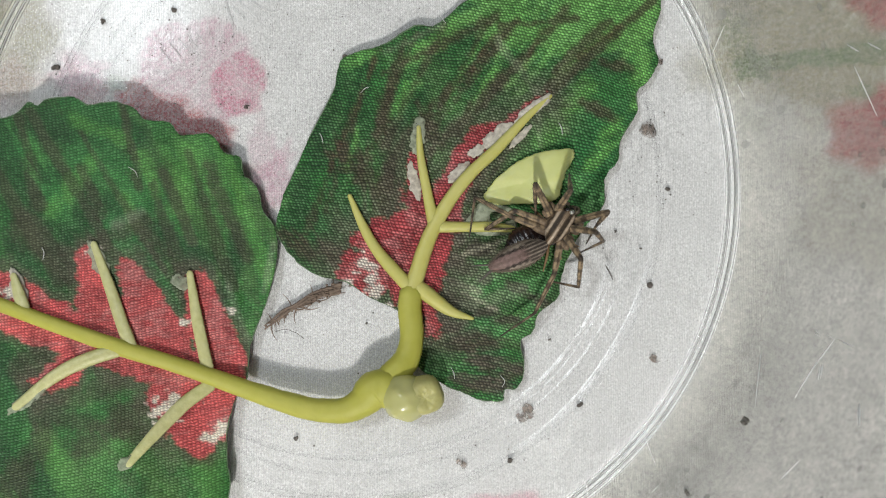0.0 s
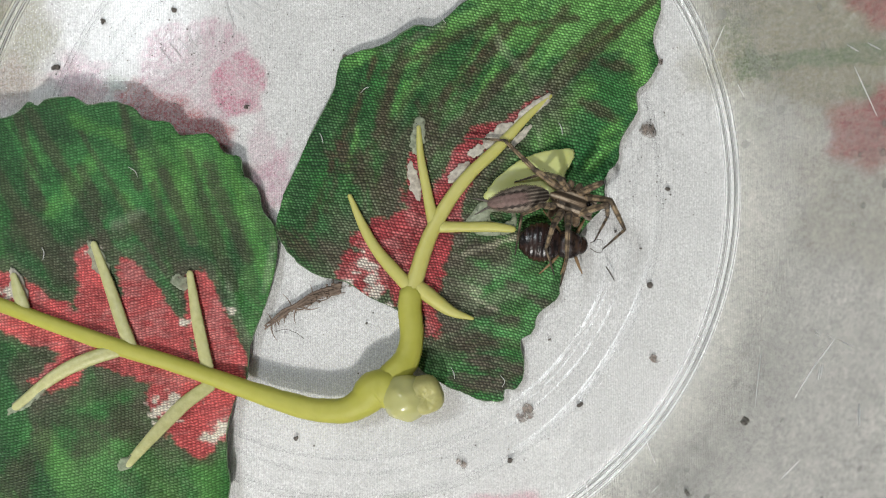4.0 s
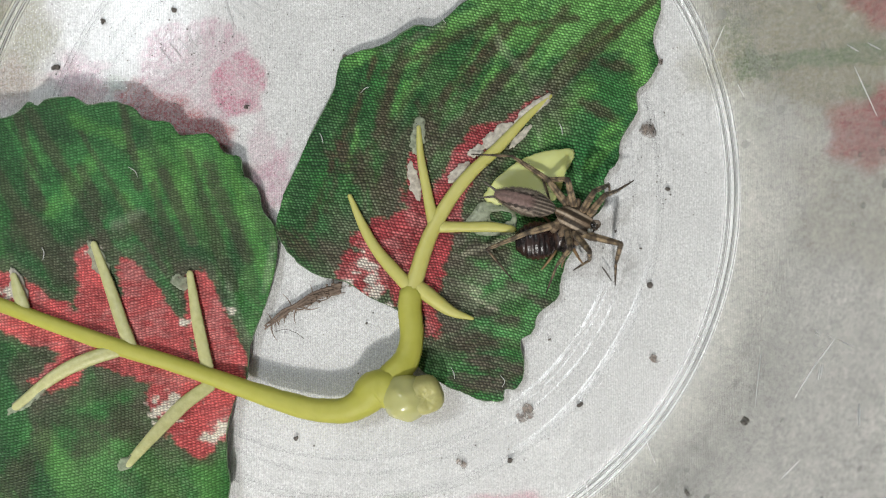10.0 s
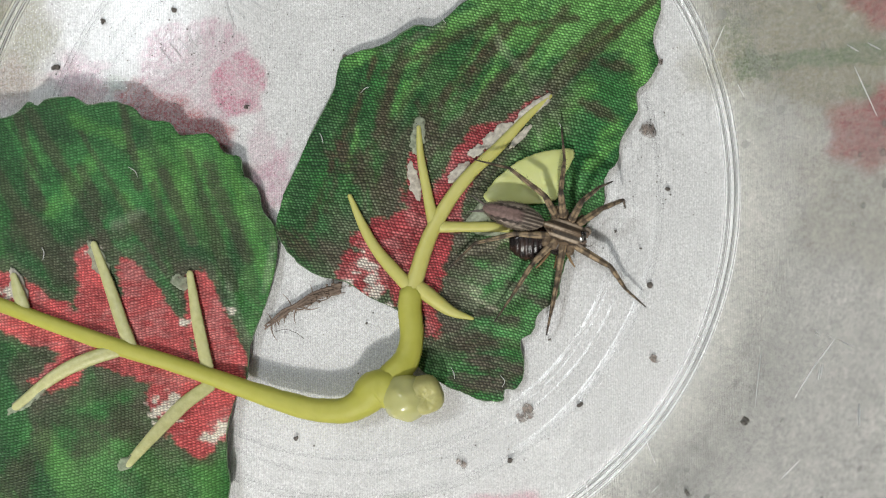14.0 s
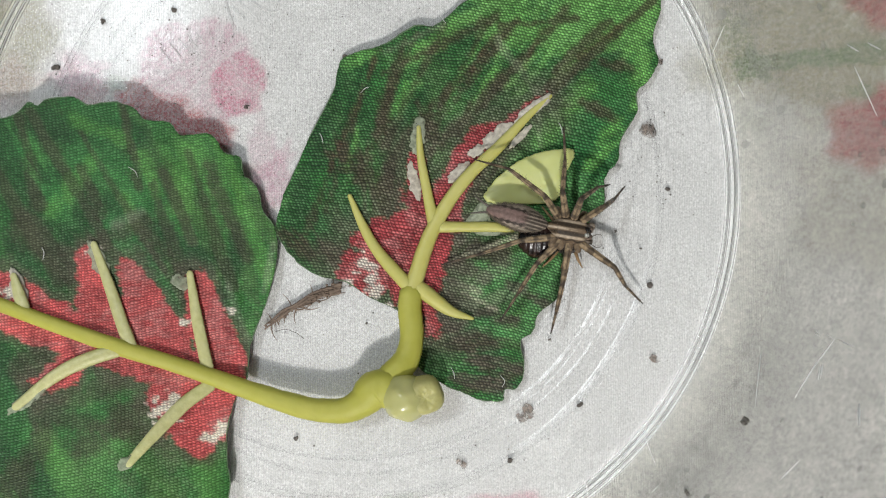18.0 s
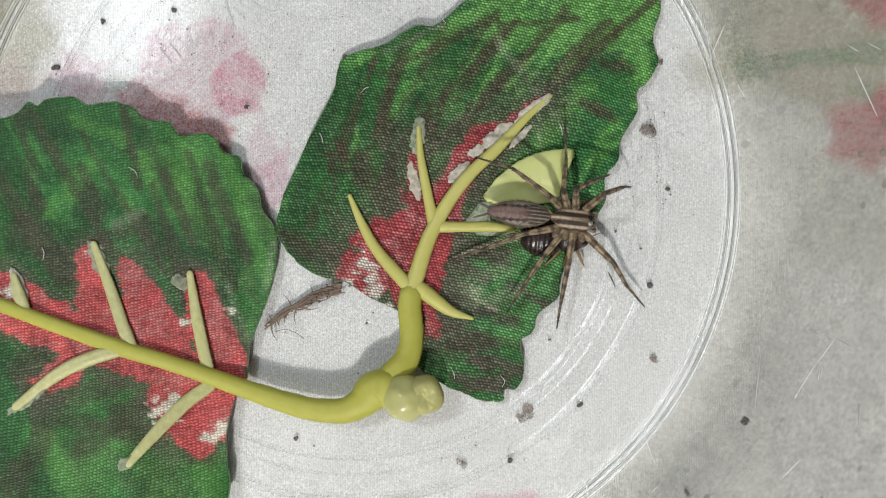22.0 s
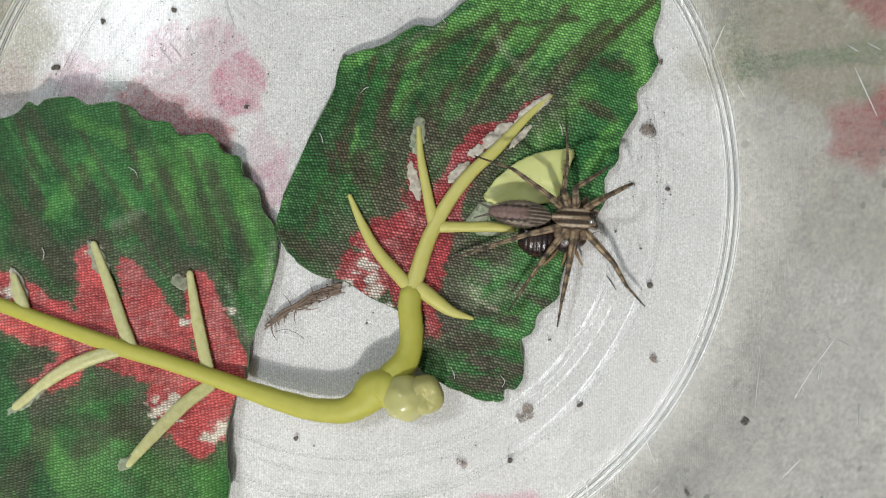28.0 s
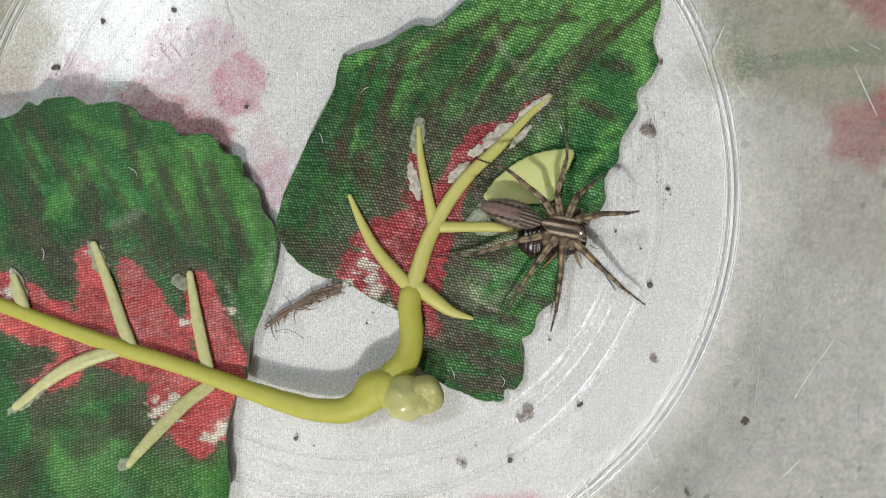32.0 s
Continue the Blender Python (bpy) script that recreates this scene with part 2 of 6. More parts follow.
def scuffed_wall(name, frost, frost_more):
    """The tub's scuffed side: a hazy, slightly frosted plastic."""
    m = Nodes(name)
    haze = m.noise(90, 6, rough=0.65)
    pits = m.noise(1100, 3)
    tint = m.mix(haze, colour(0.55, 0.535, 0.47), colour(0.87, 0.85, 0.77))
    b = m.add("ShaderNodeBsdfPrincipled", None, Base_Color=tint, IOR=1.06,
              Roughness=m.maths("MULTIPLY_ADD", haze, frost_more, frost), Normal=m.bump(pits, 0.25, 0.0002))
    b.inputs["Transmission Weight"].default_value = 1.0
    film = m.add("ShaderNodeBsdfPrincipled", None, Base_Color=m.mix(pits, colour(0.16, 0.16, 0.15), colour(0.40, 0.40, 0.37)), Roughness=0.4).outputs[0]
    # faint round marks of dried drops
    spots = m.add("ShaderNodeTexVoronoi", None, Scale=230.0, Randomness=1.0)
    m.put(spots.inputs["Vector"], m.place())
    size = m.maths("MULTIPLY", m.add("ShaderNodeSeparateColor", None, Color=spots.outputs["Color"]).outputs[0], 0.2)
    mark = m.maths("MINIMUM", m.maths("MAXIMUM", m.maths("MULTIPLY", m.maths("SUBTRACT", size, spots.outputs["Distance"]), 18.0), 0.0), 1.0)
    cover = m.maths("MULTIPLY_ADD", m.noise(420, 2), 0.25, m.maths("MULTIPLY_ADD", haze, 0.5, -0.10))
    mixed = m.add("ShaderNodeMixShader", None, Fac=m.maths("MULTIPLY_ADD", mark, 0.34, m.maths("MULTIPLY_ADD", m.noise(1600, 3), 0.5, m.maths("SUBTRACT", cover, 0.25))))
    m.put(mixed.inputs[1], b.outputs[0])
    m.put(mixed.inputs[2], film)
    return m.surface(mixed.outputs[0])


def peeled(name, a, b, gain, offset):
    """A thin, patchy, half clear skin."""
    m = Nodes(name)
    n = m.noise(900, 4)
    s = m.add("ShaderNodeBsdfPrincipled", None, Base_Color=m.mix(n, a, b), Roughness=0.35, Normal=m.bump(n, 0.6, 0.0003),
              Alpha=m.maths("MULTIPLY_ADD", m.noise(1400, 3), gain, offset))
    return m.surface(s.outputs[0])


# half clear grey that paints shade along the tub's fold
def fold_shading():
    m = Nodes("grey_fold_shade")
    thick = m.add("ShaderNodeAttribute", {"attribute_name": "print"}).outputs["Alpha"]
    b = m.add("ShaderNodeBsdfPrincipled", None, Base_Color=m.mix(m.noise(500, 3), colour(0.17, 0.17, 0.165), colour(0.34, 0.34, 0.33)), Roughness=0.9,
              Alpha=m.maths("MULTIPLY", thick, m.maths("MULTIPLY_ADD", m.noise(300, 5), 0.9, -0.12)))
    return m.surface(b.outputs[0])


def smear_dirt():
    """A thin smear of dirt with gaps in it."""
    m = Nodes("brown_dirt")
    n = m.noise(2600, 4)
    b = m.add("ShaderNodeBsdfPrincipled", None, Base_Color=m.mix(n, colour(0.32, 0.26, 0.22), colour(0.52, 0.45, 0.40)), Roughness=0.9,
              Alpha=m.maths("MULTIPLY_ADD", m.noise(1700, 3), 2.2, -0.75))
    return m.surface(b.outputs[0])


CLOTH = knit_cotton()
LEAF_NEAR = woven("woven_leaf_cloth", 0.50, 0.40, 10, 2.2, 0.5, 0.70, 0.9, 0.003, 0.00034, 0.42, 0.55, 0.25, dotted=0.8)
LEAF_FAR = woven("woven_leaf_cloth_coarse", 0.44, 0.38, -3, 1.5, 0.0, 0.42, 0.5, 0.003, 0.00042, 0.42, 0.5, 0.32)
YELLOW = plain("olive_yellow_plastic", colour(0.42, 0.42, 0.045), colour(0.63, 0.61, 0.145), 120, 0.52, 0.25, 0.0002, 0.4, 0, 0.2)
GLUE = peeled("dried_glue", colour(0.52, 0.47, 0.38), colour(0.82, 0.78, 0.68), 1.7, 0.0)
FLAKE = peeled("peeled_plastic_film", colour(0.36, 0.42, 0.28), colour(0.62, 0.66, 0.50), 1.3, -0.05)
CLEAR_VEIN = peeled("half_clear_vein", colour(0.60, 0.60, 0.22), colour(0.79, 0.78, 0.43), 0.25, 0.76)
VEIN = plain("olive_vein_plastic", colour(0.55, 0.52, 0.11), colour(0.72, 0.69, 0.25), 140, 0.45, 0.3, 0.0002, 0.5, 0, 0.2)
KNOB = plain("glossy_yellow_plastic", colour(0.54, 0.53, 0.19), colour(0.66, 0.65, 0.31), 110, 0.24, 0.12, 0.0002, 0.6, 0, 0.2)
TORN = plain("torn_yellow_plastic", colour(0.46, 0.44, 0.15), colour(0.62, 0.59, 0.26), 500, 0.42, 0.5, 0.0002, 0.4, 0, 0.2)
GREY_LINE = plain("grey_line_plastic", colour(0.26, 0.26, 0.25), colour(0.42, 0.42, 0.40), 800, 0.3, 0.2, 0.0001)
HEM = plain("frayed_thread", colour(0.035, 0.10, 0.035), colour(0.26, 0.36, 0.22), 1400, 0.8, 0.4, 0.0001, 0.2)
TAB_YELLOW = plain("lime_yellow_plastic", colour(0.64, 0.69, 0.22), colour(0.78, 0.81, 0.38), 160, 0.4, 0.3, 0.0003, 0.5, 0, 0.2)
BASE = clear_base("clear_plastic_base", 0.20, 0.16, -0.02, 0.80)
RIDGE = ridge_plastic()
STEP_PLASTIC = step_plastic("worn_step_plastic", 0.05)
STEP_CLEAN = step_plastic("moulded_step_plastic", 0.75)
FOLD_SHADE = fold_shading()
WALL = scuffed_wall("scuffed_plastic_wall", 0.13, 0.16)
LEDGE = scuffed_wall("scuffed_plastic_ledge", 0.0, 0.16)
SCRATCH = plain("scratched_plastic", colour(0.75, 0.75, 0.74), colour(0.95, 0.95, 0.94), 2000, 0.3, 0.3, 0.0001)
DIRT = plain("dark_dirt", colour(0.03, 0.026, 0.023), colour(0.26, 0.23, 0.205), 3000, 0.8, 0.5, 0.0001, 0.2)
STAIN = smear_dirt()
FIBRE = plain("brown_root_fibre", colour(0.07, 0.048, 0.036), colour(0.42, 0.32, 0.25), 1500, 0.8, 0.6, 0.0002, 0.2)
SPIDER = painted("spider_hide", 0.55, speckle=0.6, speckle_scale=2600, sheen=0.12, depth=0.00008, specular=0.3)
EYE_BLACK = plain("spider_eye", colour(0.006, 0.005, 0.005), colour(0.012, 0.01, 0.01), 1000, 0.14, 0.05, 0.00005, 0.6)
EYE_SHINE = plain("spider_eye_shine", colour(0.75, 0.74, 0.70), colour(0.85, 0.84, 0.80), 1000, 0.34, 0.0, 0.00005, 0.6, 1.0)
HAIR = plain("spider_hair", colour(0.17, 0.135, 0.10), colour(0.36, 0.30, 0.24), 3000, 0.7, 0.2, 0.00005, 0.2)
PREY = painted("prey_shell", 0.26, speckle=0.4, speckle_scale=2600, depth=0.00008, specular=0.55)
PREY_LEG = plain("prey_limb", colour(0.22, 0.13, 0.06), colour(0.42, 0.28, 0.15), 2500, 0.5, 0.3, 0.0001, 0.3)
ROOM = plain("room_paint", colour(0.15, 0.146, 0.142), colour(0.19, 0.185, 0.18), 6, 0.8, 0.1, 0.001, 0.2)

# ---------------------------------------------------------------- the room and the cloth
CLOTH_Z = -0.75


def room():
    def wall(name, *b):
        tagged(part(name, mesh_of(name, *box(*b), smooth=False), ROOM), "plain light grey painted room surface", "room", kind="structure")
    wall("floor", -700, -700, -60, 700, 700, -3)
    wall("ceiling", -700, -700, 980, 700, 700, 1000)
    wall("wall_north", -700, 700, -60, 700, 720, 1000)
    wall("wall_south", -700, -720, -60, 700, -700, 1000)
    wall("wall_east", 700, -720, -60, 720, 720, 1000)
    wall("wall_west", -720, -720, -60, -700, 720, 1000)


def cloth_paint(x, y):
    """White cotton with faded pink flowers, grey-green sprigs and painted shade tints."""
    n = fbm(x * 0.11, y * 0.11, 3)
    fine = fbm(x * 1.1, y * 1.1, 9, 3)
    grit = fbm(x * 2.3, y * 2.3, 15, 2)
    wx, wy = x + 5 * (fbm(x * 0.25, y * 0.25, 21) - 0.5), y + 5 * (fbm(x * 0.25, y * 0.25, 22) - 0.5)
    col = np.ones((len(x), 3)) * np.array((0.775, 0.775, 0.765))[None, :]
    col *= (0.90 + 0.2 * n)[:, None]

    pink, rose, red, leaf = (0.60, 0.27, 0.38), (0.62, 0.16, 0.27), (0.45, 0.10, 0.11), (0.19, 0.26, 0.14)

    def flower_or_shade(cx, cy, rx, ry, tint, strength, streak=0.0, inner=0.0):
        nonlocal col
        k = 0.3 if tint == red else 0.5
        dx, dy = (x + k * (wx - x) - cx) / rx, (y + k * (wy - y) - cy) / ry
        d = np.hypot(dx, dy)
        a = np.arctan2(dy, dx)
        if streak > 0.4:
            # long petals with a clear rim, each with its own reach and depth of dye
            lobe = a * 1.75 + 0.6 * np.sin(2 * a + cx)
            petals = 0.82 + 0.26 * np.abs(np.sin(lobe)) ** 0.6 + 0.12 * (fine - 0.5)
            m = (1 - ramp(d, 0.86 * petals, 1.0 * petals)) * (0.8 + 0.2 * ramp(d / petals, 0.35, 0.95)) * (0.72 + 0.28 * np.abs(np.sin(lobe)))
        else:
            petals = 1 + (0.13 if tint == red else 0.16) * np.sin(5 * a + cx) + 0.35 * (fine - 0.5)
            m = 1 - ramp(d, 0.55 * petals, 1.05 * petals)
        if streak:
            m = m * (1 - streak * ramp(value_noise(a * 26, d * 1.1, 5), 0.3, 0.7))
        if inner:
            m = m * (1 - inner * (1 - ramp(d, 0.1, 0.55)))
        col = blend(col, tint, np.clip(m * strength * (0.8 + 0.4 * grit), 0, 1))

    for (cx, cy), rx, ry, tint, s, streak, inner in FLOWERS_AND_SHADE:
        flower_or_shade(cx, cy, rx, ry, {"pink": pink, "rose": rose, "red": red, "leaf": leaf, "blush": (0.55, 0.40, 0.38), "sand": (0.44, 0.42, 0.32)}[tint], s, streak, inner)
    return col


# sand blots at the left paint the shade by leaf and tub side
FLOWERS_AND_SHADE = (
    ((-34.6, 25.4), 9.5, 7.6, "pink", 0.66, 0.55, 0.0), ((-29.2, 23.4), 4.2, 4.9, "rose", 0.85, 0.42, 0.35),
    ((-30.68, 20.72), 3.8, 1.5, "rose", 0.55, 0.3, 0.0), ((-52.13, 24.36), 5.0, 4.0, "pink", 0.6, 0.3, 0.0),
    ((-50.1, 22.34), 3.4, 2.4, "red", 0.45, 0.3, 0.0), ((-46.06, 23.15), 2.4, 1.8, "leaf", 0.5, 0.2, 0.0),
    # reds beside the big leaf are laid along its shadow to redden it
    # the two wide sand blots at the right only dull the cloth
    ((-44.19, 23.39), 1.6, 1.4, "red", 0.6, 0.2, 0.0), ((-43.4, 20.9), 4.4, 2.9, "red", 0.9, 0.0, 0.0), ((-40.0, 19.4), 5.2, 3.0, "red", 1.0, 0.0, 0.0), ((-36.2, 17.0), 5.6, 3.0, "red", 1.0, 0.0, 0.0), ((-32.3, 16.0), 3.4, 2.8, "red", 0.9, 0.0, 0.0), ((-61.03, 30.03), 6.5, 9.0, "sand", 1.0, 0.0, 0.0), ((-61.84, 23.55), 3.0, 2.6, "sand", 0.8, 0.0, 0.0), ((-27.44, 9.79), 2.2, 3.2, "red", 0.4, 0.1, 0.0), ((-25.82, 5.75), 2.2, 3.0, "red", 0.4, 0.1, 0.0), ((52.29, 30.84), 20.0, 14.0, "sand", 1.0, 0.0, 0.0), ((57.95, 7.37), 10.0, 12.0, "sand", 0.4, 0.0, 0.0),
    ((-23.96, 9.79), 2.6, 4.5, "pink", 0.6, 0.2, 0.0), ((-22.99, 13.44), 2.2, 2.2, "pink", 0.4, 0.2, 0.0),
    ((-25.82, 13.84), 1.8, 6.0, "pink", 0.35, 0.2, 0.0), ((-61.84, 23.55), 5.0, 4.5, "blush", 0.45, 0.2, 0.0),
    ((58.36, 16.27), 5.6, 6.0, "red", 0.85, 0.1, 0.0), ((61.19, 19.91), 3.4, 4.0, "red", 0.95, 0.1, 0.0),
    ((60.79, 34.48), 5.4, 4.0, "red", 0.85, 0.1, 0.0), ((43.79, 25.98), 3.8, 2.8, "leaf", 1.0, 0.2, 0.0),
    ((53.1, 26.63), 8.5, 1.6, "leaf", 0.95, 0.2, 0.0), ((61.19, 28.41), 6.0, 1.5, "leaf", 0.8, 0.2, 0.0),
    ((41.77, 30.84), 3.0, 4.0, "leaf", 0.5, 0.3, 0.0), ((44.19, 18.29), 2.5, 2.0, "leaf", 0.25, 0.3, 0.0),
    ((57.15, 21.94), 2.4, 1.4, "leaf", 0.6, 0.2, 0.0), ((9.39, -35.94), 6.5, 1.6, "rose", 0.5, 0.2, 0.0),
    ((-5.18, -36.34), 4.0, 1.2, "leaf", 0.35, 0.2, 0.0),
)


def cloth():
    xs = np.concatenate([np.linspace(-690, -90, 12), np.arange(-76, 84, 0.42), np.linspace(95, 690, 12)])
    ys = np.concatenate([np.linspace(-690, -60, 12), np.arange(-46, 47, 0.42), np.linspace(60, 690, 12)])
    gx, gy = np.meshgrid(xs, ys)
    x, y = gx.ravel(), gy.ravel()
    z = CLOTH_Z + 0.35 * (fbm(x * 0.05, y * 0.05, 40) - 0.6)
    w = len(xs)
    faces = [(j * w + i, j * w + i + 1, (j + 1) * w + i + 1, (j + 1) * w + i) for j in range(len(ys) - 1) for i in range(w - 1)]
    me = mesh_of("tablecloth", list(zip(x, y, z)), faces, cloth_paint(x, y))
    ob = tagged(part("tablecloth", me, CLOTH), "white cotton cloth with faded pink flowers under the tub", "tablecloth")
    thick = ob.modifiers.new("thickness", "SOLIDIFY")
    thick.thickness, thick.offset = 0.0004, -1


room()
cloth()

# ---------------------------------------------------------------- the clear tub
TUB = (-12.96, 8.24)
RIM = 54.9


ROUND = ((-1, 0), (-0.6, 0.75), (0, 1), (0.6, 0.75), (1, 0))
STEP = ((-1, 0), (0.55, 0.9), (0.8, 1), (0.93, 0.85), (1, 0))


def ring_mesh(name, radius, width, height, z=0.0, wander=0.0, seed=0, profile=ROUND):
    n = 220
    verts, faces = [], []
    for i in range(n):
        a = 2 * math.pi * i / n
        r = radius + wander * (noise.noise(Vector((math.cos(a) * 1.5, math.sin(a) * 1.5, seed))))
        for dr, dz in profile:
            verts.append((TUB[0] + (r + dr * width) * math.cos(a), TUB[1] + (r + dr * width) * math.sin(a), z + dz * height))
    for i in range(n):
        for k in range(4):
            a, b = i * 5 + k, ((i + 1) % n) * 5 + k
            faces.append((a, b, b + 1, a + 1) if profile is ROUND else (a, a + 1, b + 1, b))
        if profile is ROUND:
            faces.append((i * 5 + 4, ((i + 1) % n) * 5 + 4, ((i + 1) % n) * 5, i * 5))
    return mesh_of(name, verts, faces)


def tub():
    t = thing("plastic_tub", "clear scuffed round plastic tub with moulded rings, on a printed cloth", "tub")
    # the base, a thin disc
    n, verts, faces = 96, [], []
    for z in (-0.4, -0.7):
        verts.append((TUB[0], TUB[1], z))
        for r in (20.0, 40.0, RIM):
            for i in range(n):
                a = 2 * math.pi * i / n
                verts.append((TUB[0] + r * math.cos(a), TUB[1] + r * math.sin(a), z))
    for i in range(n):
        j = (i + 1) % n
        faces.append((0, 1 + i, 1 + j))
        for k in range(2):
            faces.append((1 + k * n + i, 1 + (k + 1) * n + i, 1 + (k + 1) * n + j, 1 + k * n + j))
    top = len(faces)
    base = part("base", mesh_of("base", verts[:1 + 3 * n], faces[:top]), BASE, t)
    base.visible_shadow = False
    for r, w, h, wander, profile, plastic in (
            (37.9, 0.34, 0.235, 0.6, STEP, STEP_PLASTIC), (40.3, 0.24, 0.165, 0.8, STEP, STEP_PLASTIC), (43.3, 0.30, 0.205, 0.4, STEP, STEP_CLEAN), (43.9, 0.45, 0.31, 0.5, STEP, STEP_PLASTIC),
            (38.7, 0.16, 0.11, 0.8, STEP, STEP_PLASTIC), (44.4, 0.16, 0.11, 0.5, STEP, STEP_PLASTIC),
            (53.3, 0.22, 0.2, 0.1, ROUND, RIDGE), (54.1, 0.35, 0.3, 0.1, ROUND, RIDGE), (55.0, 0.25, 0.25, 0.1, ROUND, RIDGE)):
        ridge = part("ridge", ring_mesh("ridge", r, w, h, -0.39, wander, r, profile), plastic, t)
        ridge.visible_shadow = False
    # grey rings paint the dark lines that light bent by the ridges makes
    for r, w in ((53.65, 0.07), (54.6, 0.09)):
        part("rim_dark_line", ring_mesh("rim_dark_line", r, w, 0.05, -0.38, 0.1, r), GREY_LINE, t, "grey ring painted as a refracted dark line")
    # the flaring side
    rows, n = 41, 120
    verts, faces = [], []
    for j in range(rows):
        u = j / (rows - 1)
        # a sloping ledge round the base, then the side proper
        r, z = (RIM + 0.35 + 26.0 * u, 9.0 * u) if u < 0.25 else (RIM + 6.85 + 6.0 * (u - 0.25), 2.25 + 55.7 * (u - 0.25))
        for i in range(n):
            a = 2 * math.pi * i / n
            q = r + 0.25 * noise.noise(Vector((3 * math.cos(a), 3 * math.sin(a), z * 0.06)))
            verts.append((TUB[0] + q * math.cos(a), TUB[1] + q * math.sin(a), z - 0.3 + 0.25 * math.sin(min(1, u * 4) * math.pi)))
    for j in range(rows - 1):
        for i in range(n):
            k = (i + 1) % n
            faces.append((j * n + i, j * n + k, (j + 1) * n + k, (j + 1) * n + i))
    low = 10 * n
    ledge = part("ledge", mesh_of("ledge", verts[:11 * n], faces[:low]), LEDGE, t, "scuffed clear plastic ledge")
    ledge.visible_shadow = False
    side = part("side", mesh_of("side", verts[low:], [tuple(i - low for i in f) for f in faces[low:]]), WALL, t, "scuffed hazy clear plastic side")
    side.visible_shadow = False
    # grey shade painted along the fold, thick in places and thinning out to both sides
    n, across, verts, faces, cover = 200, 9, [], [], []
    for i in range(n):
        a = 2 * math.pi * i / n
        thick = 0.25 + 1.5 * max(0, 0.35 + noise.noise(Vector((math.cos(a) * 2.2, math.sin(a) * 2.2, 5))))
        for k in range(across):
            r = 57.0 + 6.4 * k / (across - 1)
            z = 9.0 * (min(r, 61.75) - 55.25) / 26.0 + max(0, r - 61.75) * 9.28
            verts.append((TUB[0] + (r - 0.1) * math.cos(a), TUB[1] + (r - 0.1) * math.sin(a), z + 0.1))
            cover.append((0.2, 0.2, 0.2, min(1, thick * math.sin(math.pi * k / (across - 1)) ** 1.5)))
    for i in range(n):
        for k in range(across - 1):
            a, b = i * across + k, ((i + 1) % n) * across + k
            faces.append((a, a + 1, b + 1, b))
    fold_shade = part("fold_shade", mesh_of("fold_shade", verts, faces, cover), FOLD_SHADE, t, "grey shade painted along the fold")
    fold_shade.visible_shadow = False
    lip = []
    for i in range(n + 1):
        a = 2 * math.pi * i / n
        lip.append((TUB[0] + 66.5 * math.cos(a), TUB[1] + 66.5 * math.sin(a), 43.8, 0.9))
    rim = part("rim", mesh_of("rim", *tube(lip, 8)), RIDGE, t)
    rim.visible_shadow = False


tub()

# ---------------------------------------------------------------- the artificial sprig
sprig = thing("artificial_sprig", "artificial coleus sprig, woven green and red leaves turned underside up", "artificial plant")


def height_far(x, y):
    """The big leaf rises from its stalk and leans up against the tub's side."""
    d = np.maximum(0, -27.9 - x)
    z = 1.28 + 4.0 * (1 - np.exp(-d / 14.4))
    r = np.hypot(x - TUB[0], y - TUB[1])
    z = z + 0.20 * np.maximum(0, -y - 4) * ramp(-x, 27.0, 48.0) + 0.02 * np.maximum(0, r - 52) ** 2 * ramp(-y, 2.0, 14.0)
    return z + 0.5 * (fbm(x * 0.12, y * 0.12, 61) - 0.5) + 0.12 * np.sin(x * 0.9 + 0.4 * y)


def height_near(x, y):
    z = 0.65 + 0.7 * fbm(x * 0.06, y * 0.06, 62)
    # pressed folds running along the leaf
    u, v = x * 0.63 + y * 0.77, -x * 0.77 + y * 0.63
    return z + 0.16 * np.sin(v * 0.55 + 2.5 * fbm(u * 0.05, v * 0.2, 64)) + 0.3 * np.exp(-((v - 13.4) / 1.5) ** 2) * ramp(y, 14, 24)


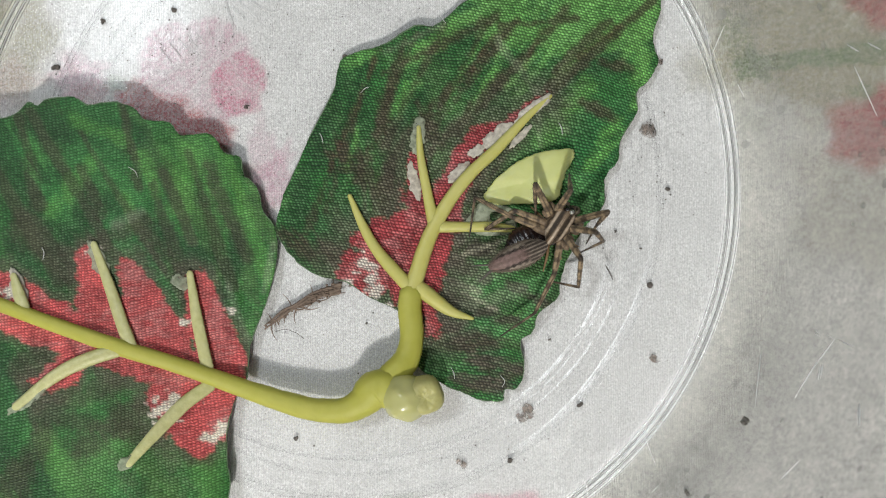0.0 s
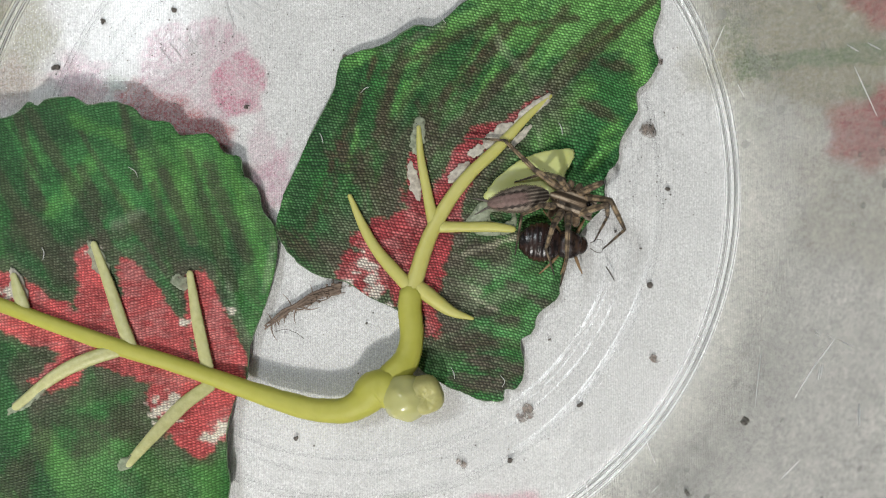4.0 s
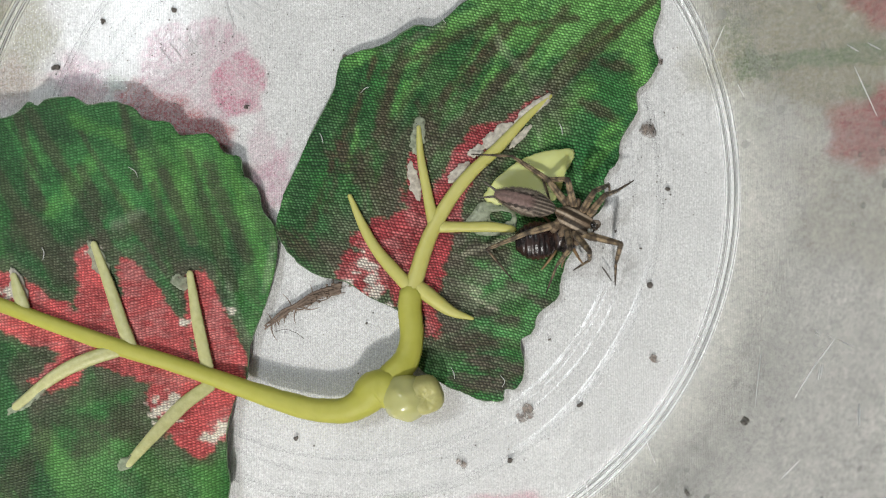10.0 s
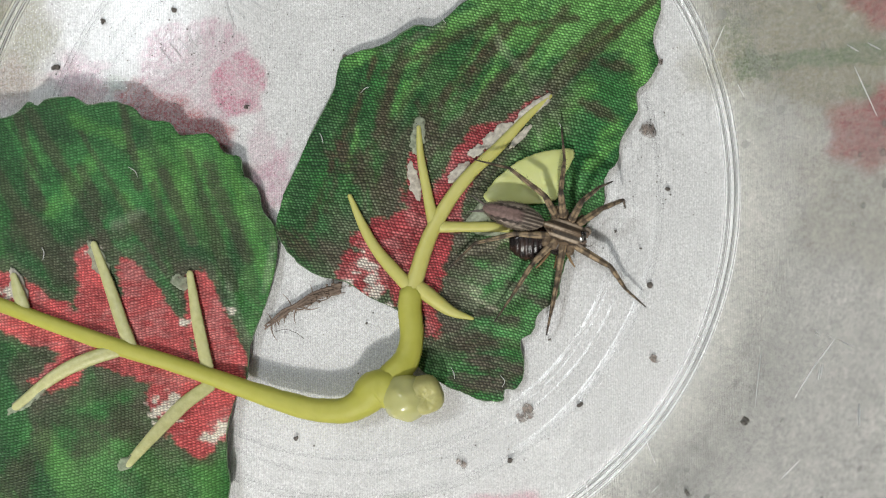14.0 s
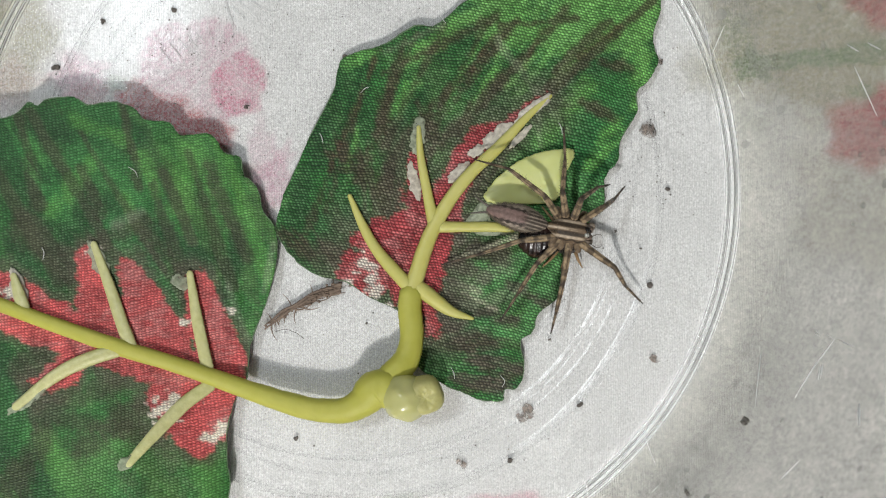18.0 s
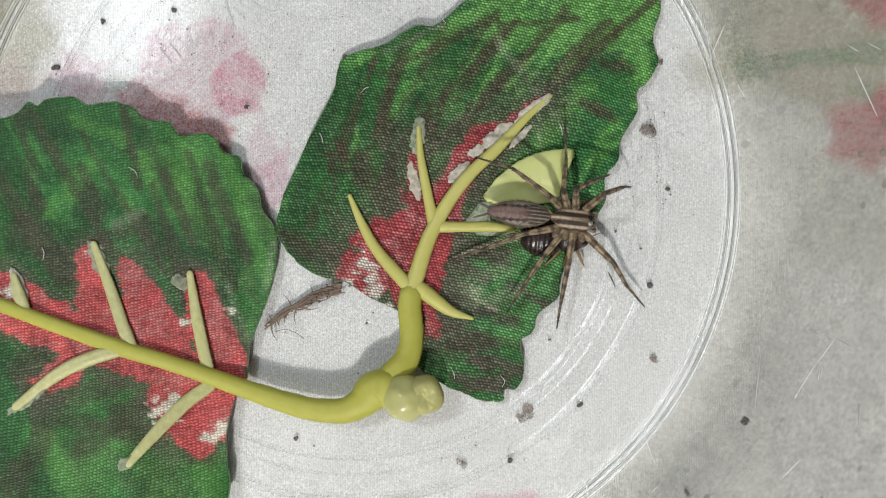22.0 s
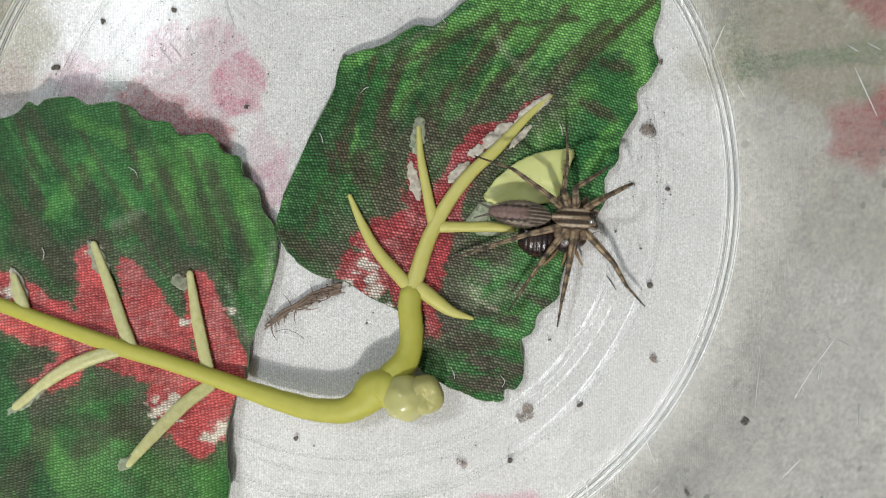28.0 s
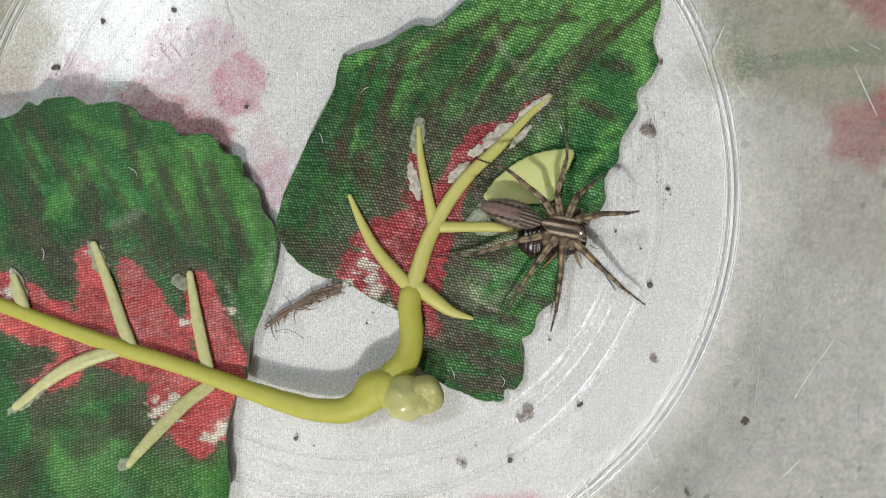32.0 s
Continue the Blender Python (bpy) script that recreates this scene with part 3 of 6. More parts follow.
def blade(name, outline, height, paint, material, label, seed):
    """A leaf cut from woven cloth: an outline filled with a fine net, with fraying edges."""
    line = spline(outline, 7, True)
    edge = []
    for i, p in enumerate(line):
        a, b = line[i - 1], line[(i + 1) % len(line)]
        t = np.array((b[0] - a[0], b[1] - a[1]))
        t /= np.linalg.norm(t) + 1e-9
        j = 0.18 * (float(value_noise(i * 0.55, 3.0, seed)) - 0.5) + 0.12 * (float(value_noise(i * 1.7, 9.0, seed)) - 0.5)
        edge.append((p[0] + t[1] * j, p[1] - t[0] * j))
    e = np.array(edge)
    step = 0.27
    gx, gy = np.meshgrid(np.arange(e[:, 0].min(), e[:, 0].max(), step), np.arange(e[:, 1].min(), e[:, 1].max(), step))
    gx, gy = gx.ravel(), gy.ravel()
    keep = (np.abs(gx) < 70) & (np.abs(gy) < 42)
    gx, gy = gx[keep], gy[keep]
    inside = np.zeros(len(gx), bool)
    near = np.full(len(gx), 1e9)
    for i in range(len(e)):
        (ax, ay), (bx, by) = e[i - 1], e[i]
        cross = (ay > gy) != (by > gy)
        with np.errstate(divide="ignore", invalid="ignore"):
            inside ^= cross & (gx < (bx - ax) * (gy - ay) / (by - ay) + ax)
        near = np.minimum(near, segment_distance(gx, gy, ax, ay, bx, by))
    keep = inside & (near > step * 0.6)
    pts = [Vector(p) for p in edge] + [Vector((float(a), float(b))) for a, b in zip(gx[keep], gy[keep])]
    n = len(edge)
    from mathutils.geometry import delaunay_2d_cdt
    co, _, faces, *_ = delaunay_2d_cdt(pts, [(i, (i + 1) % n) for i in range(n)], [], 1, 1e-5)
    x, y = np.array([c[0] for c in co]), np.array([c[1] for c in co])
    z = height(x, y)
    ob = part(name, mesh_of(name, list(zip(x, y, z)), [tuple(f) for f in faces], paint(x, y)), material, sprig, label)
    thick = ob.modifiers.new("thickness", "SOLIDIFY")
    thick.thickness, thick.offset = 0.00028, -1
    hx, hy = e[:, 0], e[:, 1]
    hz = height(hx, hy)
    hem = [(hx[i % n], hy[i % n], hz[i % n] - 0.02, 0.025 + 0.09 * float(value_noise(i * 0.33, 5.0, seed)) ** 2) for i in range(n + 1)]
    part("hem", mesh_of("hem", *tube(hem, 5, 1.0, 0.5, seed)), HEM, ob, "frayed pale cut edge")
    return ob


def leaf_paint(x, y, red_lines, bare_spots, way, seed, fan=None, strokes=()):
    """Printed coleus colours: green, brushed with dark olive, a worn red heart; the last column is the wear of the thread crowns."""
    c, s = math.cos(radians(way)), math.sin(radians(way))
    u, v = x * c + y * s, -x * s + y * c
    if fan:
        # the brush strokes spread from the leaf's foot
        ox, oy = fan
        u, v = np.hypot(x - ox, y - oy), 30 * np.arctan2(y - oy, x - ox)
    u = u + 3 * (fbm(x * 0.1, y * 0.1, seed) - 0.5)
    v = v + 2.5 * (fbm(x * 0.08, y * 0.08, seed + 11) - 0.5)
    brush = fbm(u * 0.07, v * 0.42, seed + 1, 5)
    streak = fbm(u * 0.13, v * 1.5, seed + 9, 4)
    wide = fbm(x * 0.06, y * 0.06, seed + 2, 3)
    fine = 0.5 * fbm(x * 0.9, y * 0.9, seed + 3, 3) + 0.5 * value_noise(x * 3.1, y * 3.1, seed + 13)
    thread = fbm(x * 0.5, y * 2.4, seed + 16, 3)
    mottle = fbm(x * 0.3, y * 0.3, seed + 17, 4)
    col = np.ones((len(x), 3)) * np.array((0.042, 0.190, 0.046))[None, :]
    col = blend(col, (0.120, 0.335, 0.085), ramp(wide + 0.5 * (mottle - 0.5), 0.44, 0.7) * 0.55)
    col = blend(col, (0.036, 0.205, 0.062), ramp(fbm(x * 0.09, y * 0.09, seed + 18, 3), 0.5, 0.66) * 0.55)
    col = blend(col, (0.030, 0.130, 0.040), ramp(fbm(u * 0.12, v * 0.3, seed + 4), 0.45, 0.68) * 0.55)
    col = blend(col, (0.082, 0.078, 0.046), ramp(brush + 0.35 * (fine - 0.5) + 0.2 * (wide - 0.5), 0.53, 0.66) * (0.20 if fan else 0.3))
    for tint, amount, lines in strokes:
        # the brush has run dry and split along its way, most of all near a stroke's rim
        lay = np.zeros(len(x))
        for (ax, ay, r0), (bx, by, r1) in lines:
            dx, dy = bx - ax, by - ay
            t = np.clip(((x - ax) * dx + (y - ay) * dy) / max(dx * dx + dy * dy, 1e-9), -0.35, 1.35)
            e = np.hypot(x - ax - t * dx, y - ay - t * dy) / (r0 + (r1 - r0) * np.clip(t, 0, 1))
            lay = np.maximum(lay, 1 - ramp(e, 0.0, 1.9))
        lay = lay + (0.8 if fan else 0.45) * (streak - 0.5) + 0.55 * (brush - 0.5) + 0.35 * (fine - 0.5)
        col = blend(col, tint, ramp(lay + (0.5 * (thread - 0.5) if fan else 0), 0.44 if fan else 0.50, 1.06 if fan else 0.98) * amount)
    d = np.full(len(x), 1e9)
    for (ax, ay, r0), (bx, by, r1) in red_lines:
        dx, dy = bx - ax, by - ay
        t = np.clip(((x - ax) * dx + (y - ay) * dy) / max(dx * dx + dy * dy, 1e-9), 0, 1)
        d = np.minimum(d, np.hypot(x - ax - t * dx, y - ay - t * dy) - (r0 + (r1 - r0) * t))
    d = d + 2.2 * (fbm(u * 0.25, v * 0.5, seed + 5) - 0.5) + 0.9 * (fine - 0.5) + 1.1 * (thread - 0.5)
    # a brown, worn border runs round the heart
    col = blend(col, (0.098, 0.088, 0.062), (1 - ramp(d + (5.0 if fan else 2.5) * (mottle - 0.5), 0.6, 6.2 if fan else 2.6)) * 0.66)
    heart = 1 - ramp(d, -0.2, 0.25)
    shade = np.array((0.43, 0.062, 0.072) if fan else (0.56, 0.095, 0.100))[None, :] * (0.70 + 0.6 * fbm(u * 0.2, v * 0.6, seed + 6))[:, None]
    col = col * (1 - heart[:, None]) + shade * heart[:, None]
    col = blend(col, (0.56, 0.21, 0.21), heart * ramp(mottle + 0.6 * (thread - 0.5), 0.50, 0.70) * 0.6)
    col = blend(col, (0.24, 0.040, 0.044), heart * ramp(fbm(u * 0.3, v * 0.7, seed + 14) + 0.4 * (fine - 0.5), 0.55, 0.75) * 0.7)
    for bx, by, r in bare_spots:
        m = 1 - ramp(np.hypot((x - bx) * 0.8, (y - by) * 1.15) / r + 1.9 * (fbm(x * 0.9, y * 0.9, seed + 8, 3) - 0.5) + 1.0 * (thread - 0.5) + 1.2 * (fine - 0.5), 0.42, 0.72)
        col = blend(col, (0.74, 0.71, 0.62), m)
    wear = np.clip(0.22 + 0.55 * (1 - ramp(d, 0.0, 9.0)) + 0.9 * (mottle - 0.5) + (-0.25 if fan else 0.1) * heart, 0.04, 1)
    # worn and grubby in patches
    col = col * (0.66 + 0.54 * fbm(x * 0.45, y * 0.45, seed + 15, 4))[:, None]
    col = col * np.array((1.05, 0.98, 1.0) if fan else (1.13, 1.08, 1.06))[None, :]
    return np.hstack([col, wear[:, None]])


NEAR_EDGE = [(-6.9, -8.25), (-10.23, -6.82), (-13.4, -4.68), (-17.76, -3.57), (-21.33, -0.87), (-23.39, 2.3), (-23.15, 4.84), (-21.73, 8.96), (-18.71, 15.54), (-15.38, 22.28), (-14.75, 25.61), (-13.48, 27.2), (-10.63, 27.99), (-7.61, 28.94), (-4.04, 31.24), (-0.95, 31.48), (3.81, 35.13), (11.58, 38.54), (20.3, 40.92), (27.44, 40.92), (29.81, 37.35), (30.53, 34.18), (29.5, 29.58), (30.21, 26.4), (29.02, 23.87), (27.12, 21.81), (27.2, 19.11), (25.06, 15.7), (24.42, 12.37)]
NEAR_EDGE += [(22.68, 9.91), (22.44, 6.26), (20.14, 3.41), (18.08, 0.08), (16.49, -4.28), (16.02, -6.9), (13.32, -9.12), (12.53, -11.66), (10.86, -13.08), (11.42, -16.57), (10.31, -19.43), (8.64, -19.66), (8.25, -21.17), (5.63, -21.25), (2.7, -20.14), (-0.16, -18.79), (-2.54, -17.37), (-3.65, -15.78), (-3.49, -11.81)]
FAR_EDGE = [(-64.43, 16.49), (-59.92, 17.58), (-57.67, 18.36), (-56.17, 19.82), (-54.97, 19.37), (-53.92, 20.14), (-50.56, 20.72), (-48.32, 19.59), (-45.35, 20.09), (-42.38, 19.37), (-40.82, 17.7), (-37.71, 17.46), (-36.09, 15.71), (-32.25, 15.89), (-30.63, 13.59), (-28.42, 12.71), (-27.91, 10.36), (-26.01, 8.62), (-25.14, 5.14), (-23.56, 3.08), (-23.24, 0.08), (-23.72, -4.03), (-25.22, -8.62), (-26.64, -12.17), (-27.2, -15.73), (-27.51, -17.95), (-28.85, -20.73), (-29.91, -24.42), (-29.97, -28.17), (-30.09, -35.19), (-34.71, -37.01), (-45.72, -36.71), (-55.62, -34.69), (-60.09, -24.72), (-63.07, -9), (-64.43, 8.47)]
NEAR_RED = [((-11.52, -3.28, 3.36), (-3.52, -1.36, 3.6)), ((-4.32, -5.12, 3.36), (-1.12, 4.88, 3.52)), ((-1.12, 4.88, 2.56), (5.28, 15.44, 1.6)), ((6.2, 16.0, 0.9), (14.72, 21.68, 0.25)),
            ((-3.68, 7.28, 1.92), (-3.92, 13.04, 0.72)), ((-10.72, 1.28, 2.08), (-5.12, 3.28, 2.4)), ((-2.56, -6.32, 1.12), (-1.52, -11.12, 1.12))]
FAR_RED = [((-34.0, -20.0, 3.4), (-30.6, -24.6, 2.4)), ((-60.37, -6.62, 3.36), (-27.98, -20.31, 2.56)), ((-48.7, -1.08, 1.6), (-45.55, -10.57, 3.68)), ((-43.12, -3.01, 1.44), (-38.64, -13.72, 4.64)),
           ((-33.87, -4.6, 1.6), (-30.73, -16.38, 3.36)), ((-35.84, -19.92, 3.84), (-33.44, -25.31, 3.04)), ((-49.13, -15.32, 2.08), (-52.9, -17.68, 1.44))]
NEAR_BARE = [(-11.42, -2.3, 1.6), (-9.44, -5.87, 1.6), (-7.45, -7.85, 0.96), (-13, -4.68, 0.8), (-11.42, -0.32, 0.56), (-10.23, -3.89, 0.96)]
FAR_BARE = [(-37.35, -21.46, 2.4), (-31.9, -26.0, 1.5), (-30.0, -24.8, 1.5), (-34.9, -10.0, 0.8), (-29.4, -8.4, 0.8), (-47.95, -0.31, 0.96), (-58.35, -6.02, 1.2)]

NEAR_DARK = [((4.04, 30.92, 1.2), (-5.07, 26.4, 0.72)), ((6.42, 27.83, 1.12), (-1.67, 19.27, 1.04)), ((10.23, 25.69, 1.04), (1.67, 16.89, 1.28)), ((15.54, 31.64, 1.2), (11.18, 26.4, 0.64)), ((10.23, 31.4, 0.64), (16.49, 32.11, 0.8)), ((25.77, 31.64, 0.8), (14.99, 22.36, 1.28)), ((21.73, 30.45, 0.96), (17.44, 26.4, 0.8)), ((22.68, 19.03, 1.52), (20.3, 20.22, 0.96)), ((-6.5, 25.45, 0.96), (-9.83, 13.96, 1.6)), ((-13.16, 12.53, 2.4), (-8.41, 8.25, 3.36)), ((6.9, 15.94, 1.04), (4.04, 11.1, 1.2)), ((8.8, 13.96, 1.92), (4.52, 9.2, 1.92)), ((12.13, 19.27, 0.72), (6.42, 14.91, 0.8)), ((-3.09, 19.27, 0.96), (-1.19, 15.94, 1.6)), ((25.53, 25.45, 1.2), (23.15, 25.93, 0.96)), ((-20.54, 0.87, 2.08), (-14.59, -1.51, 2.08)), ((-1.11, -2.3, 1.6), (5.23, 0.08, 1.28)), ((1.27, -11.81, 1.28), (5.23, -15.78, 1.44)), ((3.65, -19.74, 1.28), (9.59, -17.76, 1.28))]
NEAR_RUST = [((-10.31, 24.5, 0.72), (-14.59, 14.43, 0.64)), ((14.03, 32.11, 0.56), (12.13, 26.88, 0.48)), ((23.63, 30.45, 0.56), (20.3, 27.83, 0.48)), ((-11.26, 22.6, 0.64), (-12.21, 19.27, 0.56)), ((6.42, 28.78, 0.56), (4.52, 25.93, 0.48))]
NEAR_LIGHT = [((20.3, 33.78, 2.16), (6.42, 32.59, 1.44)), ((27.91, 30.69, 2), (27.91, 23.07, 2.16)), ((-4.6, 22.6, 1.44), (-6.03, 20.22, 1.6)), ((4.04, 26.88, 0.64), (1.19, 22.12, 0.8)), ((6.42, 23.55, 0.72), (3.57, 18.79, 0.8)), ((14.03, 26.4, 0.8), (11.18, 22.6, 1.2)), ((18.87, 21.17, 1.92), (14.99, 16.41, 1.68)), ((-12.69, 26.4, 1.6), (-10.31, 27.36, 1.44)), ((19.35, 27.83, 0.64), (16.49, 24.03, 0.8)), ((23.63, 15.94, 2.4), (21.73, 13, 1.92)), ((-12.21, 15.94, 0.64), (-13.16, 12.53, 0.64)), ((8.8, 30.21, 0.8), (6.42, 29.73, 0.72))]
FAR_DARK = [((-46.83, 0.85, 2.24), (-42.38, 3.16, 1.92)), ((-31.3, 9.1, 1.6), (-28.35, 1.66, 1.44)), ((-48.7, 9.68, 1.12), (-47.06, 5.84, 1.28)), ((-55.42, 1.61, 2.88), (-51.68, -2.22, 2.24)), ((-39.78, 0.85, 1.92), (-35.3, -6.14, 1.92)), ((-54.65, -14.92, 2.88), (-51.64, -12, 2.08)), ((-44.82, -24.41, 2.72), (-40.37, -21.09, 2.4)), ((-55.23, -30.29, 3.2), (-53.09, -26.32, 2.4)), ((-56.92, 15.38, 1.44), (-55.27, 8.5, 1.44)), ((-37.57, 8.62, 0.96), (-35.35, 3.19, 1.12)), ((-43.49, 17.81, 0.8), (-42.01, 10.89, 0.96))]
FAR_LIGHT = [((-51.68, 6.98, 2.08), (-48.7, 10.83, 1.6)), ((-35.35, 11.76, 2.24), (-35.72, 7.47, 1.92)), ((-27.2, 3.24, 1.92), (-24.82, -3.08, 1.44)), ((-40.9, 11.67, 1.6), (-39.78, 8.59, 1.28)), ((-44.97, 15.48, 1.76), (-48.7, 16.97, 1.76)), ((-48.48, -29.86, 2.4), (-50.95, -26.36, 1.92)), ((-32.51, -30.18, 2.24), (-31.47, -34.19, 1.76)), ((-43.12, 6.25, 1.44), (-42.38, 3.94, 1.44)), ((-30.19, 13.44, 0.96), (-28.72, 8.76, 0.96))]
# third and fourth pale strokes paint the light on a raised fold
NEAR_PALE = [((-1.9, -6.9, 1.12), (6.42, -3.73, 1.12)), ((3.65, -7.85, 0.8), (9.2, -6.26, 1.12)), ((9.59, 26.64, 0.8), (15.14, 19.51, 0.96)), ((13.16, 18.71, 0.8), (13.56, 15.54, 0.64)), ((-6.66, 28.23, 0.64), (-1.9, 30.61, 0.64))]
FAR_PALE = [((-29.3, -7.4, 0.8), (-27.2, -13.76, 0.96)), ((-44.23, 3.54, 1.12), (-42.01, 4.71, 0.96)), ((-24.82, -4.66, 0.64), (-24.03, -0.71, 0.64))]
NEAR_DEEP = [((-15.78, 19.9, 2.56), (-20.93, 3.25, 3.2)), ((-10.63, 24.66, 1.76), (-14.59, 12.77, 2.24)), ((6.03, -16.57, 2.24), (9.59, -19.74, 1.92)), ((-6.66, 16.73, 1.12), (-3.49, 20.7, 1.12)), ((-17.76, 0.08, 1.6), (-13, 0.08, 1.92))]
FAR_DEEP = [((-66, 14, 5), (-57, 16.5, 2.6)), ((-58.42, 17.28, 2.88), (-46.46, 15.85, 2.88)), ((-55.42, 10.79, 2.4), (-50.19, 8.52, 2.08)), ((-59.17, 14.6, 4.8), (-55.42, 0.08, 4.8)), ((-48.7, 3.92, 3.6), (-51.68, -0.69, 3.6)), ((-58.69, -14.9, 3.2), (-53.83, -19.26, 3.2)), ((-56.33, -27.58, 4.8), (-51.1, -31.14, 4.8)), ((-28.72, 0.87, 1.76), (-30.18, -6.21, 1.76)), ((-42.75, 4.71, 2.08), (-35.35, -0.7, 2.4))]
FAR_BRUSH = [((-53.5, 14.5, 0.9), (-47.0, 3.0, 1.2)), ((-47.0, 12.0, 0.7), (-40.5, 1.0, 1.1)), ((-34.0, 9.5, 0.8), (-30.5, -1.5, 1.1)), ((-59.5, 8.5, 1.3), (-54.0, -1.0, 1.5)), ((-39.0, 6.0, 0.9), (-36.5, -2.0, 1.2)), ((-50.0, -20.5, 2.4), (-43.5, -17.5, 2.2)), ((-48.0, -22.5, 1.6), (-41.0, -24.5, 2.0))]
NEAR_BRUSH = [((-6.5, 18.0, 1.0), (-1.5, 28.0, 0.7)), ((-2.5, 16.0, 0.9), (4.0, 27.5, 0.6)), ((-10.5, 14.0, 1.0), (-5.5, 26.0, 0.6)), ((1.0, 20.0, 0.8), (8.0, 29.0, 0.6)), ((-15.0, 10.0, 0.9), (-11.0, 22.5, 0.7)), ((-8.0, 10.0, 1.4), (-5.0, 16.0, 1.0)), ((-18.5, 4.0, 1.0), (-15.0, 13.0, 0.8)), ((7.0, 5.5, 0.9), (3.0, 10.0, 1.1)), ((2.0, -13.0, 1.8), (10.5, -13.5, 1.2))]
NEAR_FOOT = [((1.8, 1.5, 1.6), (6.5, -0.5, 1.8)), ((2.0, -2.0, 1.5), (5.0, -3.5, 1.2)), ((-1.5, -9.5, 1.8), (4.5, -12.5, 2.2)), ((2.5, -7.5, 1.6), (8.0, -9.5, 1.5)), ((5.5, -15.5, 1.8), (9.5, -16.5, 1.6)), ((10.5, -5.5, 0.9), (14.0, -7.5, 1.0)), ((7.5, -19.0, 1.4), (3.5, -18.5, 1.4)), ((8.5, 2.5, 1.0), (4.0, 4.0, 1.0))]
# the last two paint the leaf lighter where the spider's shadow falls
NEAR_GREEN = [((4.5, -2.6, 1.5), (10.0, -4.6, 2.0)), ((5.0, -6.0, 1.2), (10.5, -2.0, 1.6)), ((6.5, -11.2, 1.5), (9.0, -12.2, 1.6)), ((11.5, -10.5, 1.4), (14.5, -4.5, 1.4)), ((-1.0, -12.5, 0.9), (-0.5, -16.0, 1.2)), ((16.5, 10.5, 1.6), (21.5, 8.0, 2.0)), ((17.5, 6.5, 1.4), (20.5, 3.5, 1.6))]
NEAR_CREAM = [((0.2, -4.2, 0.5), (3.8, -5.6, 0.7)), ((3.8, -0.4, 0.35), (9.8, 1.5, 0.45)), ((3.4, -6.4, 0.4), (6.5, -8.0, 0.4))]
NEAR_TIP = [((13, 31, 4.2), (26, 31, 4.2)), ((8, 36.5, 3), (27, 38, 4)), ((27, 36, 3), (28.2, 24, 1.6)), ((14, 34.5, 1.8), (25, 35, 2.2)), ((10.5, 24.5, 0.7), (15, 29.5, 0.8)), ((17.5, 25.5, 0.5), (23, 30.0, 0.5)), ((-2, 28.5, 1.6), (6, 34, 2))]
DEEP = (0.022, 0.095, 0.030)
OLIVE, LIME, RUST = (0.078, 0.066, 0.039), (0.14, 0.42, 0.095), (0.11, 0.06, 0.035)

blade("leaf", NEAR_EDGE, height_near, lambda x, y: leaf_paint(x, y, NEAR_RED, NEAR_BARE, 52, 100, (-7.52, -15.92), ((DEEP, 0.7, NEAR_DEEP), (LIME, 0.85, NEAR_LIGHT), ((0.18, 0.48, 0.12), 0.9, NEAR_TIP), ((0.11, 0.36, 0.11), 0.8, NEAR_GREEN), (OLIVE, 0.8, NEAR_DARK), ((0.105, 0.097, 0.070), 0.85, NEAR_FOOT), ((0.50, 0.52, 0.37), 0.6, NEAR_CREAM), (OLIVE, 0.62, NEAR_BRUSH), (RUST, 0.4, NEAR_RUST), ((0.30, 0.40, 0.24), 0.4, NEAR_PALE))), LEAF_NEAR,
      "woven green leaf with a worn red heart and scalloped edge", 5)
blade("leaf", FAR_EDGE, height_far, lambda x, y: leaf_paint(x, y, FAR_RED, FAR_BARE, 118, 200, None, ((DEEP, 0.9, FAR_DEEP), (LIME, 0.5, FAR_LIGHT), ((0.066, 0.070, 0.042), 0.7, FAR_DARK), ((0.066, 0.070, 0.042), 0.6, FAR_BRUSH), ((0.30, 0.38, 0.26), 0.35, FAR_PALE))), LEAF_FAR,
      "large woven green leaf with a red heart, lifted off the base", 6)


def vein(points, material=None, flat=0.65, name="vein", label="", wobble=0.08):
    line = spline(points, 7)
    return part(name, mesh_of(name, *tube(line, 12, flat, wobble, len(points))), material or YELLOW, sprig, label)


# the stalk: down the big leaf, over the joint, up into the small leaf
vein([(-61.75, -6.75, 5.61, 0.96), (-59.43, -7.5, 5.7, 0.96), (-50.97, -10.51, 5.94, 1.04), (-42.75, -13.42, 5.71, 1.12), (-37.08, -15.4, 4.6, 1.12), (-32.13, -17.46, 3.24, 1.2), (-26.09, -19.76, 2.56, 1.36), (-18.97, -21.85, 3.04, 1.6), (-13.88, -22.17, 3.36, 1.76), (-11.15, -20.98, 3.52, 2.16), (-9.29, -19.27, 3.52, 2.64), (-7.28, -19.12, 3.52, 2.72)], name="stem",
     label="olive yellow moulded plastic stalk")
vein([(-7.3, -17.94, 3.2, 2.16), (-6.06, -16.62, 3.2, 2), (-4.83, -14.72, 2.88, 1.76), (-4.3, -11.66, 2.4, 1.68), (-4.63, -8.4, 2, 1.68), (-4.49, -6.06, 1.76, 1.6)], name="stem",
     label="olive yellow moulded plastic stalk")
